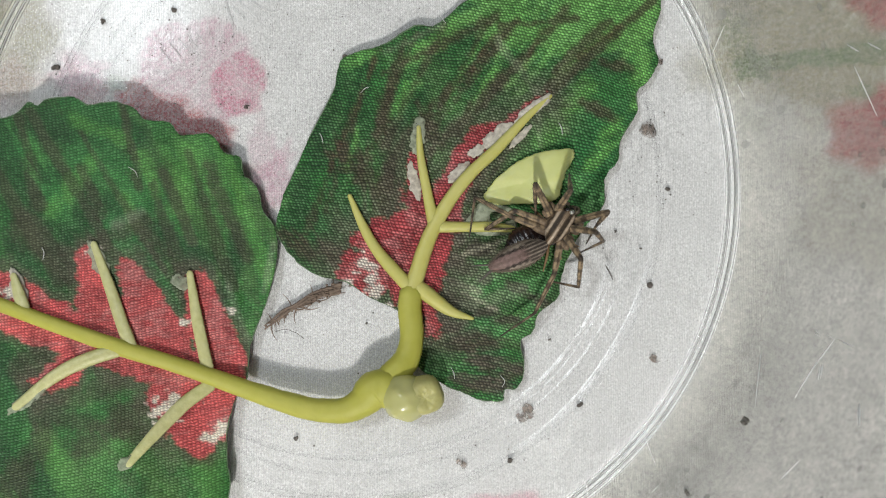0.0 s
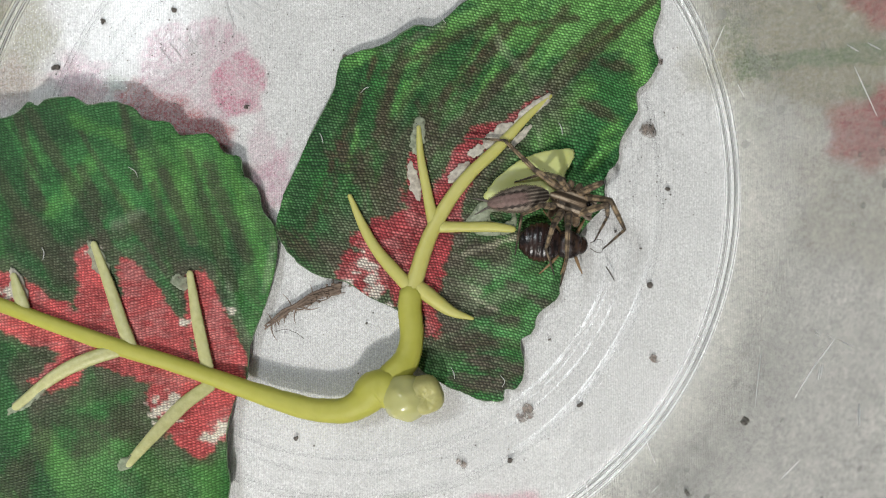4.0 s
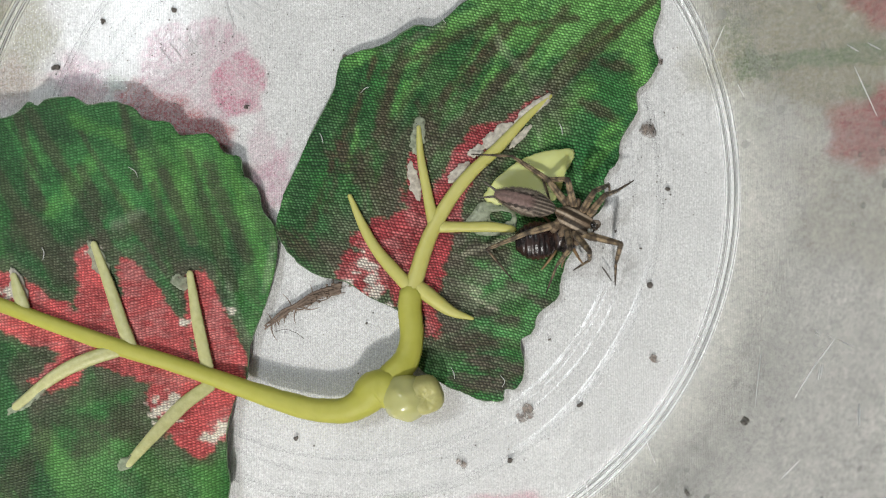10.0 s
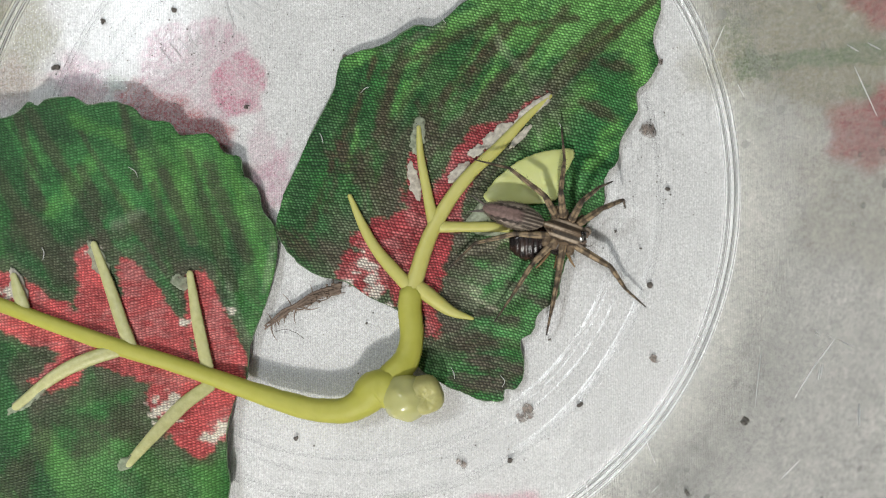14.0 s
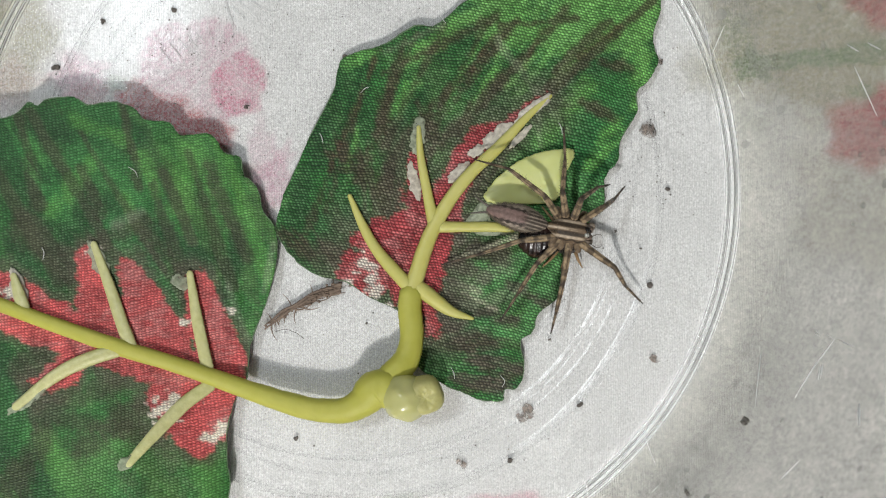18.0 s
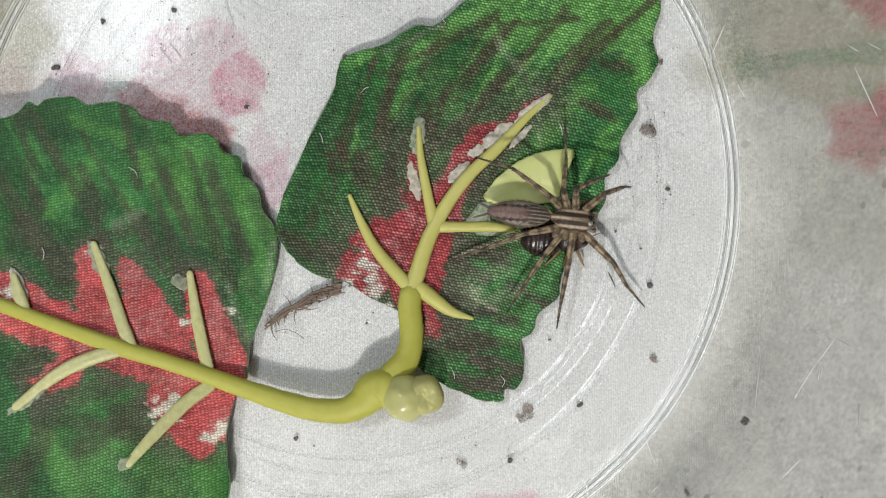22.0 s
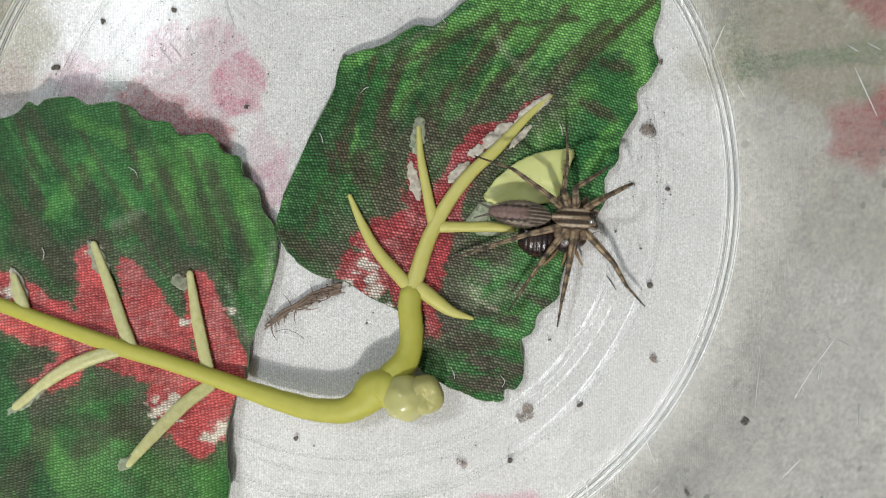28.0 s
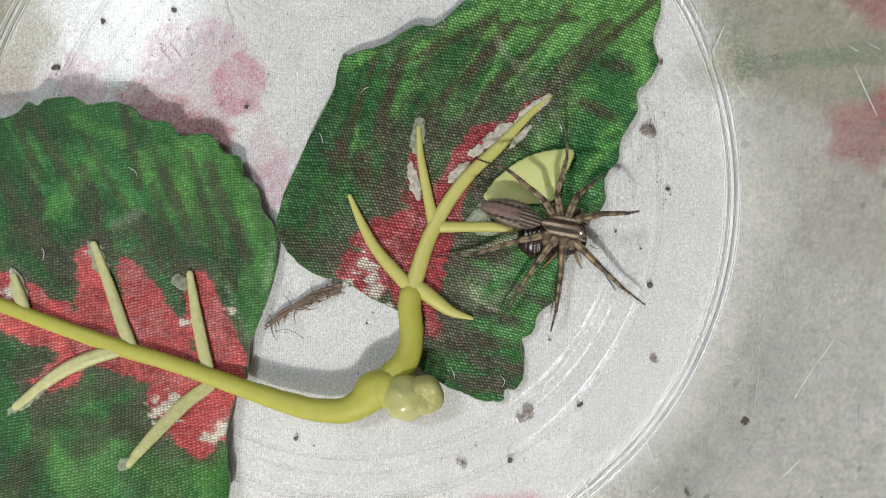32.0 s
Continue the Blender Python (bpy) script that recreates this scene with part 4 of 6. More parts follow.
vein([(-4.49, -6.38, 1.76, 1.28), (-3.7, -3.7, 1.6, 1.2), (-2.52, 0.08, 1.6, 1.12), (-1.1, 3.39, 1.6, 1.04), (1.26, 7.33, 1.6, 0.96), (4.02, 10.72, 1.6, 0.88), (7.57, 14.04, 1.52, 0.8), (11.53, 18.24, 1.44, 0.56), (15.01, 21.41, 1.36, 0.32)], VEIN)
for points in ([(-1.26, 3.39, 1.52, 0.88), (-2.13, 7.57, 1.52, 0.72), (-3.08, 12.71, 1.44, 0.56), (-3.4, 17.06, 1.36, 0.32)],
               [(-4.41, -5.59, 1.76, 0.96), (-6.62, -3.23, 1.6, 0.96), (-9.39, 0.08, 1.52, 0.8), (-11.37, 3.63, 1.44, 0.64), (-13.03, 7.42, 1.44, 0.32)],
               [(-3.46, -5.27, 1.76, 1.04), (-1.26, -7, 1.76, 1.04), (1.26, -8.74, 1.76, 0.72), (4.1, -9.7, 1.6, 0.24)],
               [(-0.47, 3.08, 1.52, 0.8), (2.84, 3.08, 1.52, 0.72), (6.79, 3.08, 1.44, 0.72), (9.79, 2.76, 1.44, 0.48)]):
    vein(points, VEIN)
for points in ([(-41.89, -13.13, 5.57, 0.88), (-43.35, -9.83, 5.19, 0.88), (-45.14, -5.29, 4.57, 0.8), (-47.39, 0.69, 4.49, 0.48)],
               [(-32.18, -17.34, 3.07, 0.88), (-32.95, -13.91, 3.11, 0.88), (-33.87, -9.24, 3.16, 0.8), (-34.83, -3.34, 3.06, 0.48)],
               [(-42.72, -13.41, 5.79, 0.8), (-46.9, -14.58, 6.57, 0.96), (-51.06, -16.65, 7.26, 0.88), (-55.87, -20.62, 8.29, 0.56)],
               [(-32.03, -18.74, 3.06, 0.88), (-34.92, -20.85, 4.18, 0.96), (-38.16, -24.3, 5.82, 0.88), (-41.46, -28.31, 7.75, 0.56)],
               [(-55.85, -8.55, 5.87, 0.8), (-56.9, -6.38, 5.47, 0.88), (-57.99, -3.59, 5.03, 0.48)]):
    vein(points, CLEAR_VEIN, 0.42)
part("knob", mesh_of("knob", *ball(-5.1, -20.3, 4.0, 3.05, 3.25, 3.0, 20, 30, 0.10, 2)), KNOB, sprig, "pale yellow plastic joint")


def knob_end():
    """The cut end of the joint: a blunt lobe, torn and sunken where it was snapped off."""
    cx, cy, cz = (-2.65, -19.85, 4.75)
    verts, faces = [], []
    prof = ((0.0, 1.3), (0.35, 1.3), (0.7, 1.36), (1.05, 1.5), (1.4, 1.58), (1.85, 1.48), (2.3, 1.1), (2.65, 0.4), (2.75, -0.5), (2.45, -1.6), (2.0, -2.6))
    sides = 40
    for j, (r, z) in enumerate(prof):
        for k in range(sides):
            a = 2 * math.pi * k / sides
            q = r * (1 + 0.16 * noise.noise(Vector((math.cos(a), math.sin(a), r * 0.5 + 3))))
            x, y = q * math.cos(a), q * math.sin(a)
            torn = 0.3 if j < 5 else 0.1
            lift = torn * noise.noise(Vector((x * 1.6, y * 1.6, 4))) + 0.5 * torn * noise.noise(Vector((x * 4.2, y * 4.2, 9)))
            # the face leans away to the side
            verts.append((cx + x + 0.25 * z, cy + y - 0.05 * z, cz + z - 0.10 * x + lift))
    for i in range(len(prof) - 1):
        for k in range(sides):
            a, b = i * sides + k, i * sides + (k + 1) % sides
            faces.append((a, a + sides, b + sides, b))
    part("knob_end", mesh_of("knob_end", verts, faces), TORN, sprig, "torn hollow end of the joint")


knob_end()


def sheet_piece(name, outline, z0, z1, material, label, rise=None, seed=0, smooth=5, rest=height_near):
    """A small flat piece with a rounded rim: outline in the plan, from z0 to z1."""
    line = np.array(spline(outline, smooth, True))
    mid = line.mean(axis=0)
    for i, p in enumerate(line):
        line[i] = mid + (p - mid) * (1 + 0.05 * noise.noise(Vector((p[0] * 3.5, p[1] * 3.5, seed))))
    verts, faces = [], []
    n = len(line)
    for k, (s, z) in enumerate(((1.0, z0), (1.0, z0 + 0.6 * (z1 - z0)), (0.95, z1), (0.6, z1), (0.25, z1))):
        for p in line:
            q = mid + (p - mid) * s
            extra = float(rest(np.array([q[0]]), np.array([q[1]]))[0]) + (rise(q[0], q[1]) if rise else 0.0)
            w = 0.1 * (z1 - z0) * noise.noise(Vector((q[0], q[1], seed)))
            verts.append((q[0], q[1], z + extra + (w if k > 1 else 0)))
    for k in range(4):
        for i in range(n):
            a, b = k * n + i, k * n + (i + 1) % n
            faces.append((a, b, b + n, a + n))
    faces.append(tuple(4 * n + i for i in range(n)))
    return part(name, mesh_of(name, verts, faces), material, sprig, label)


TAB = [(17.92, 13.88), (18.24, 12.77), (17.13, 10.78), (16.49, 8.41), (15.94, 7.06), (14.35, 6.42), (11.18, 6.26), (7.61, 6.26), (5.71, 7.06), (6.66, 8.96), (9.04, 11.18), (11.58, 12.77), (14.75, 13.72)]
sheet_piece("tab", TAB, 0.25, 0.8, TAB_YELLOW, "pale yellow torn plastic tab",
            lambda x, y: 0.5 * math.exp(-((x - 16.5) / 2.2) ** 2) - 0.4 * math.exp(-((y - 8.3) / 0.9) ** 2))
FILM = [(5.39, 6.58), (7.77, 6.26), (9.59, 5.63), (10.31, 4.2), (9.83, 2.46), (7.61, 1.9), (4.84, 2.06), (3.09, 3.49), (4.12, 5.15)]


def torn_film():
    """A thin skin torn open in the middle."""
    hx, hy = (8.09, 4.52)
    line = spline(FILM, 6, True)
    n, verts, faces = len(line), [], []
    for s in (1.0, 0.66, 0.33, 0.0):
        for p in line:
            a = math.atan2(p[1] - hy, p[0] - hx)
            r = 1 + 0.25 * noise.noise(Vector((2 * math.cos(a), 2 * math.sin(a), 7)))
            q = (hx + 1.55 * r * math.cos(a), hy + 0.85 * r * math.sin(a))
            x, y = p[0] * s + q[0] * (1 - s), p[1] * s + q[1] * (1 - s)
            verts.append((x, y, float(height_near(np.array([x]), np.array([y]))[0]) + 0.12 + 0.2 * (1 - s)))
    for k in range(3):
        for i in range(n):
            a, b = k * n + i, k * n + (i + 1) % n
            faces.append((a, b, b + n, a + n))
    ob = part("torn_film", mesh_of("torn_film", verts, faces), FLAKE, sprig, "torn translucent plastic film with a hole")
    thick = ob.modifiers.new("thickness", "SOLIDIFY")
    thick.thickness, thick.offset = 0.00012, -1


torn_film()


def flake(a, b, width, material, seed, rest=height_near):
    """A ragged patch, from a to b, left where a vein peeled away."""
    (ax, ay), (bx, by) = a, b
    way, half = math.atan2(by - ay, bx - ax), math.hypot(bx - ax, by - ay) / 2 + width * 0.5
    n, out = 56, []
    for k in range(n):
        t = 2 * math.pi * k / n
        ragged = 1 + 0.5 * noise.noise(Vector((half * 0.8 * math.cos(t), 2.2 * math.sin(t), seed * 3.1))) + 0.25 * noise.noise(Vector((6 * math.cos(t), 6 * math.sin(t), seed)))
        px, py = half * math.cos(t) * (1 + 0.3 * (ragged - 1)), width * math.sin(t) * ragged
        out.append(((ax + bx) / 2 + px * math.cos(way) - py * math.sin(way), (ay + by) / 2 + px * math.sin(way) + py * math.cos(way)))
    sheet_piece("glue_patch", out, 0.02, 0.26, material, "flaky dried glue patch", None, seed, 2, rest)


flake((-3.17, 18.16), (-3.89, 13.72), 1.0, FLAKE, 1)
flake((-4.6, 11.81), (-3.49, 7.22), 0.75, GLUE, 2)
flake((6.18, 14.51), (9.59, 17.05), 1.35, GLUE, 3)
flake((3.96, 13.4), (5.39, 14.03), 0.9, GLUE, 4)
flake((0.95, 9.75), (3.33, 11.81), 0.85, GLUE, 5)
flake((10.15, 17.68), (14.91, 21.33), 0.75, GLUE, 6)
flake((9.36, 14.19), (12.21, 17.13), 0.45, GLUE, 7)
flake((-47.8, 0.9), (-45.6, -4.4), 0.95, FLAKE, 8, height_far)
flake((-36.53, -3.96), (-35.6, -5.2), 1.0, FLAKE, 9, height_far)
flake((-56.39, -21.09), (-52.6, -18.2), 0.95, FLAKE, 10, height_far)
flake((-42.2, -28.6), (-41.0, -27.6), 0.75, FLAKE, 11, height_far)
flake((-56.07, -8.42), (-58.27, -3.14), 0.9, GLUE, 13, height_far)

# ---------------------------------------------------------------- dirt and scraps on the base
def specks():
    rng = random.Random(7)
    pieces = []
    for i in range(2600):
        a, q = rng.uniform(0, 2 * math.pi), math.sqrt(rng.random()) * 52.5
        x, y = TUB[0] + q * math.cos(a), TUB[1] + q * math.sin(a)
        if rng.random() < 0.35:
            x, y = rng.gauss((-38.72, 25.68)[0], 12), rng.gauss((-38.72, 25.68)[1], 6)
        elif rng.random() < 0.12:
            x, y = rng.gauss(29, 2.6), rng.gauss(12, 6)
        if math.hypot(x - TUB[0], y - TUB[1]) > 52.5:
            continue
        r = 0.025 + 0.12 * rng.random() ** 6
        pieces.append(ball(x, y, -0.38, r, r * rng.uniform(0.5, 1), r * 0.35, 4, 6, 0.7, i))
    ob = part("dirt_specks", mesh_of("dirt_specks", *merged(pieces)), DIRT)
    tagged(ob, "dark specks of dirt scattered on the tub's base", "dirt", kind="stuff")


specks()


def crumb(x, y, r, material, label, flat=0.5, lumps=3, seed=0, z=-0.4, name="crumb"):
    rng = random.Random(seed)
    pieces = [ball(x + rng.uniform(-0.7, 0.7) * r * (k > 0), y + rng.uniform(-0.7, 0.7) * r * (k > 0), z + r * flat * 0.4, r * rng.uniform(0.45, 0.75),
                   r * rng.uniform(0.4, 0.7), r * flat * 0.5, 7, 10, 0.6, seed + k) for k in range(lumps)]
    return tagged(part(name, mesh_of(name, *merged(pieces)), material), label, "crumb", "crumbs on the base")


for i, ((x, y), r, mat, lumps) in enumerate((
        ((-55.12, 25.84), 0.5, DIRT, 3), ((-48.16, 32.4), 0.42, DIRT, 3), ((-38.32, 33.92), 0.45, DIRT, 3), ((-28, 20.08), 0.4, DIRT, 2),
        ((31.84, 8.56), 0.38, DIRT, 2), ((34.24, -34.32), 0.4, DIRT, 2), ((-20.88, -26.96), 0.4, DIRT, 3), ((9.44, -29.92), 0.45, DIRT, 3),
        ((-13.92, 27.44), 0.5, STAIN, 3), ((-10.88, -10.56), 0.3, DIRT, 2), ((15.04, -12.88), 0.3, DIRT, 2), ((24.48, 2.48), 0.3, DIRT, 2),
        ((-13.28, -5.28), 0.35, STAIN, 2), ((19.52, -22.16), 0.45, DIRT, 4), ((28.08, 0.08), 0.3, DIRT, 1), ((-18.32, -27.92), 0.3, DIRT, 1))):
    crumb(x, y, r, mat, "small dark crumb of dirt on the clear base", 0.6, lumps, 30 + i)
for i, ((x, y), r) in enumerate((((29.12, 17.2), 1.2), ((30.08, -15.68), 0.7), ((12.08, -23.36), 1.0), ((11.28, -24.08), 0.7), ((2.88, -30.72), 0.6), ((30.48, 26.64), 0.8))):
    crumb(x, y, r * 1.3, STAIN, "dry brown smear of dirt on the clear base", 0.03, 2, 60 + i, -0.34, "dirt_smear")
drop = part("droplet", mesh_of("droplet", *ball(*(29.36, -5.12), -0.3, 0.45, 0.45, 0.22, 8, 14)), DIRT)
tagged(drop, "round dark grey droplet on the clear base", "droplet")
crumb(*(40.76, -23.47), 0.5, DIRT, "dark crumb stuck to the tub's scuffed side", 0.8, 3, 80, 4.3, "side_crumb")


def root_scrap():
    t = thing("root_fibre", "dry brown branching root fibre lying on the clear base", "fibre")
    rng = random.Random(11)
    a, b = np.array((-25.28, -10.8)), np.array((-14.56, -5.2))
    main = []
    for k in range(9):
        u = k / 8
        p = a + (b - a) * u + np.array((0, 0.7 * math.sin(u * 3.1) - 0.25))
        main.append((p[0], p[1], 0.1, 0.2 + 0.38 * u + rng.uniform(-0.1, 0.1)))
    for k in range(4):
        off = [(x + rng.uniform(-0.15, 0.15), y + (k - 1.5) * 0.62 * r + rng.uniform(-0.12, 0.12), z + 0.12 * (k % 2), r * 0.5) for x, y, z, r in main[k % 3:]]
        part("strand", mesh_of("strand", *tube(spline(off, 4), 6, 0.8, 0.7, 3 + k)), FIBRE, t)
    bark = []
    for k in range(70):
        u = rng.uniform(0.0, 1.0) ** 0.8
        p = a + (b - a) * u
        w = 0.25 + 0.55 * u
        bark.append(ball(p[0] + rng.gauss(0, 0.2), p[1] + rng.gauss(0, w * 0.6) + 0.3 * math.sin(u * 3.1), 0.15 + rng.uniform(0, 0.5) * w, rng.uniform(0.12, 0.34), rng.uniform(0.10, 0.22), 0.14, 5, 7, 0.8, k))
    part("bark", mesh_of("bark", *merged(bark)), FIBRE, t, "flaky brown bark")
    for k in range(26):
        u = rng.uniform(0.05, 0.98)
        p = a + (b - a) * u
        ang = rng.choice((-1, 1)) * rng.uniform(0.3, 1.1) + math.atan2(*(b - a)[::-1]) + (math.pi if rng.random() < 0.4 else 0)
        n = rng.uniform(0.8, 2.8)
        pts = [(p[0] + n * s * math.cos(ang + 0.5 * s), p[1] + n * s * math.sin(ang + 0.5 * s) - 0.1, 0.1 + 0.2 * s, 0.13 * (1 - 0.7 * s)) for s in (0, 0.35, 0.7, 1)]
        part("rootlet", mesh_of("rootlet", *tube(spline(pts, 3), 5)), FIBRE, t)


root_scrap()


def loose_hair(points, r, label):
    line = spline([(x, y, -0.1 + 0.25 * math.sin(i * 1.3), r) for i, (x, y) in enumerate(points)], 6)
    tagged(part("loose_hair", mesh_of("loose_hair", *tube(line, 5)), DIRT), label, "hair")


loose_hair([(-23.84, -11.76), (-22.32, -11.36), (-20.72, -11.92), (-19.76, -12.72)], 0.04, "thin curled brown hair on the clear base")
loose_hair([(22.08, 5.28), (22.72, 6.32), (23.12, 7.68)], 0.06, "thin curled dark hair at the leaf's edge")
loose_hair([(20.48, 30.48), (21.68, 28.08)], 0.02, "thin pale hair on the woven leaf")


LINT = plain("white_lint", colour(0.7, 0.7, 0.68), colour(0.9, 0.9, 0.88), 2000, 0.6, 0.1, 0.00005, 0.3)
for a, b, c, rest in (((16.16, 17.68), (16.56, 16.88), (16.72, 15.92), height_near), ((-0.64, 33.2), (-0.24, 32.4), (0.4, 31.6), height_near), ((8, -17.68), (8.64, -18.48), (8.32, -19.28), height_near),
                      ((1.12, -16.56), (1.52, -17.36), (1.6, -18.16), height_near), ((-17.28, 16.24), (-16.96, 15.6), (-16.8, 14.8), height_near), ((11.36, 12.24), (11.52, 11.28), (11.44, 10.32), height_near),
                      ((-11.52, 21.84), (-10.88, 22.48), (-10.32, 22.64), height_near), ((-54.22, 0.23), (-53.92, -0.54), (-54.07, -1.46), height_far), ((-42.9, 11.19), (-42.01, 10.58), (-41.71, 9.81), height_far)):
    line = [(x, y, float(rest(np.array([x]), np.array([y]))[0]) + 0.25, r) for (x, y), r in ((a, 0.03), (b, 0.06), (c, 0.03))]
    tagged(part("lint", mesh_of("lint", *tube(spline(line, 4), 5)), LINT), "short white thread of lint on a woven leaf", "lint", "lint on the leaves")


def scratch(a, b, r=0.11):
    (x0, y0, z0), (x1, y1, z1) = a, b
    line = [(x0, y0, z0, r * 0.3), ((x0 * 2 + x1) / 3, (y0 * 2 + y1) / 3, (z0 * 2 + z1) / 3, r), ((x0 + 2 * x1) / 3, (y0 + 2 * y1) / 3, (z0 + 2 * z1) / 3, r * 0.8), (x1, y1, z1, r * 0.3)]
    part("scratch", mesh_of("scratch", *tube(line, 5)), SCRATCH, bpy.data.objects["plastic_tub"], "white scratch or painted glint in the plastic")


for a, b in (((44.17, -14.05, 2.1), (41.44, -21.1, 6.68)), ((45.74, -13.75, 14.8), (43.94, -17.77, 13.62)), ((45.76, -13.98, 15.62), (45.15, -15.7, 16.3)),
             ((45.56, -16.98, 24.46), (44.79, -19.11, 26.0)), ((39.62, 31.5, 0.62), (38.01, 27.28, -0.2)), ((41.63, 23.21, 0.32), (42.69, 20.95, 0.48)),
             ((48.64, 21.58, 17.9), (49.92, 15.34, 20.36)), ((48.51, 23.58, 20.92), (48.99, 22.34, 22.68)), ((46.58, -10.55, 12.5), (46.62, -10.85, 13.58)),
             ((46.87, -10.44, 14.76), (46.91, -10.93, 16.44)), ((30.37, -28.62, 0.4), (31.13, -31.91, 1.36)), ((28.9, -34.28, 1.38), (30.88, -32.3, 1.38)), ((36.89, 32.88, -0.02), (38.18, 26.28, -0.2)), ((28.54, -26.54, -0.2), (30.15, -31.02, 0.9)), ((37.5, 18.91, -0.2), (37.82, 16.74, -0.2)), ((20.2, -32.79, -0.2), (20.61, -35.04, -0.2)), ((46.99, -10.77, 16.68), (45.03, -15.38, 14.12)), ((45.83, -13.91, 16.02), (45.26, -15.52, 16.62)), ((45.62, -16.9, 24.58), (44.89, -18.88, 25.92)), ((46.68, -10.16, 12.16), (46.72, -10.45, 13.38)), ((47.06, -10.86, 17.6), (47.25, -11.29, 20.5)), ((43.87, -17.91, 13.62), (43.61, -18.48, 13.58)), ((39.39, -27.03, 18.88), (41.2, -24.42, 19.96)), ((47.98, 24.19, 17.64), (48.46, 22.98, 19.22))):
    scratch(a, b, 0.09)

def mark(points, material, r, name, label):
    line = spline([(x, y, -0.34, r) for x, y in points], 4)
    part(name, mesh_of(name, *tube(line, 6)), material, bpy.data.objects["plastic_tub"], label)


for points in (((-31.08, 35.74), (-30.52, 33.65), (-29.80, 31.41)), ((-29.00, 34.86), (-27.63, 33.82), (-26.43, 32.77)), ((-27.39, 35.18), (-25.22, 33.82), (-23.78, 33.57)), ((-23.37, 35.90), (-23.53, 34.94), (-23.78, 34.22)), ((-30.20, 34.46), (-28.92, 33.33), (-27.95, 32.21))):
    mark(points, SCRATCH, 0.05, "moulded_mark", "raised line moulded in the clear base")
# grey lines added on the base, for pen strokes of the pink print below
for points in (((-40.00, 28.35), (-38.63, 26.59)), ((-38.88, 29.40), (-37.27, 27.39)), ((-37.59, 29.96), (-35.98, 28.03)), ((-36.31, 30.44), (-34.86, 28.67)), ((-35.18, 30.76), (-33.73, 29.32)), ((-33.25, 30.76), (-32.61, 29.80))):
    mark(points, GREY_LINE, 0.045, "scuff", "thin grey line added for a pen stroke of the pink print")
# worn white flecks, clustered to paint the sparkle where the rings glint
worn = random.Random(19)
for k in range(26):
    q, at, n = TUB[0], worn.gauss(-42, 8), worn.uniform(0.4, 1.8)
    r = worn.choice((38.3, 40.8, 43.9, 44.6)) + worn.gauss(0, 0.3)
    a0, a1 = radians(at), radians(at + 57 * n / r)
    scratch((q + r * math.cos(a0), TUB[1] + r * math.sin(a0), -0.3), (q + r * math.cos(a1), TUB[1] + r * math.sin(a1), -0.3), worn.uniform(0.02, 0.06))

# ---------------------------------------------------------------- the spider
spider = thing("spider", "brown striped hunting spider with banded hairy legs, holding its prey", "spider")


def hairs(at, count, length, seed, rng_angle=0.5):
    """Short tapered bristles from a surface: at(rng) gives a place and a direction."""
    rng = random.Random(seed)
    verts, faces = [], []
    for _ in range(count):
        p, d = at(rng)
        d = Vector(d) + Vector((rng.gauss(0, rng_angle), rng.gauss(0, rng_angle), rng.gauss(0, rng_angle)))
        d.normalize()
        s = d.orthogonal().normalized()
        t = d.cross(s)
        n = length * rng.uniform(0.5, 1.3)
        b = len(verts)
        for q in (s, -0.5 * s + 0.87 * t, -0.5 * s - 0.87 * t):
            verts.append(tuple(Vector(p) + q * 0.022))
        verts.append(tuple(Vector(p) + d * n))
        faces += [(b, b + 1, b + 3), (b + 1, b + 2, b + 3), (b + 2, b, b + 3)]
    return verts, faces


def lathe(profile, sides, flat):
    """A body along -x or +x: profile rows (x, half width, half height, lift)."""
    verts, faces = [], []
    for x, w, h, lift in profile:
        for k in range(sides):
            a = 2 * math.pi * k / sides
            verts.append((x, w * math.cos(a), lift + h * math.sin(a) * (1.0 if math.sin(a) > 0 else flat)))
    for i in range(len(profile) - 1):
        for k in range(sides):
            a, b = i * sides + k, i * sides + (k + 1) % sides
            faces.append((a, b, b + sides, a + sides) if profile[-1][0] < profile[0][0] else (a, a + sides, b + sides, b))
    faces.append(tuple(range(sides)))
    faces.append(tuple((len(profile) - 1) * sides + k for k in reversed(range(sides))))
    return verts, faces


ABDOMEN, HEAD = 8.5, 5.9


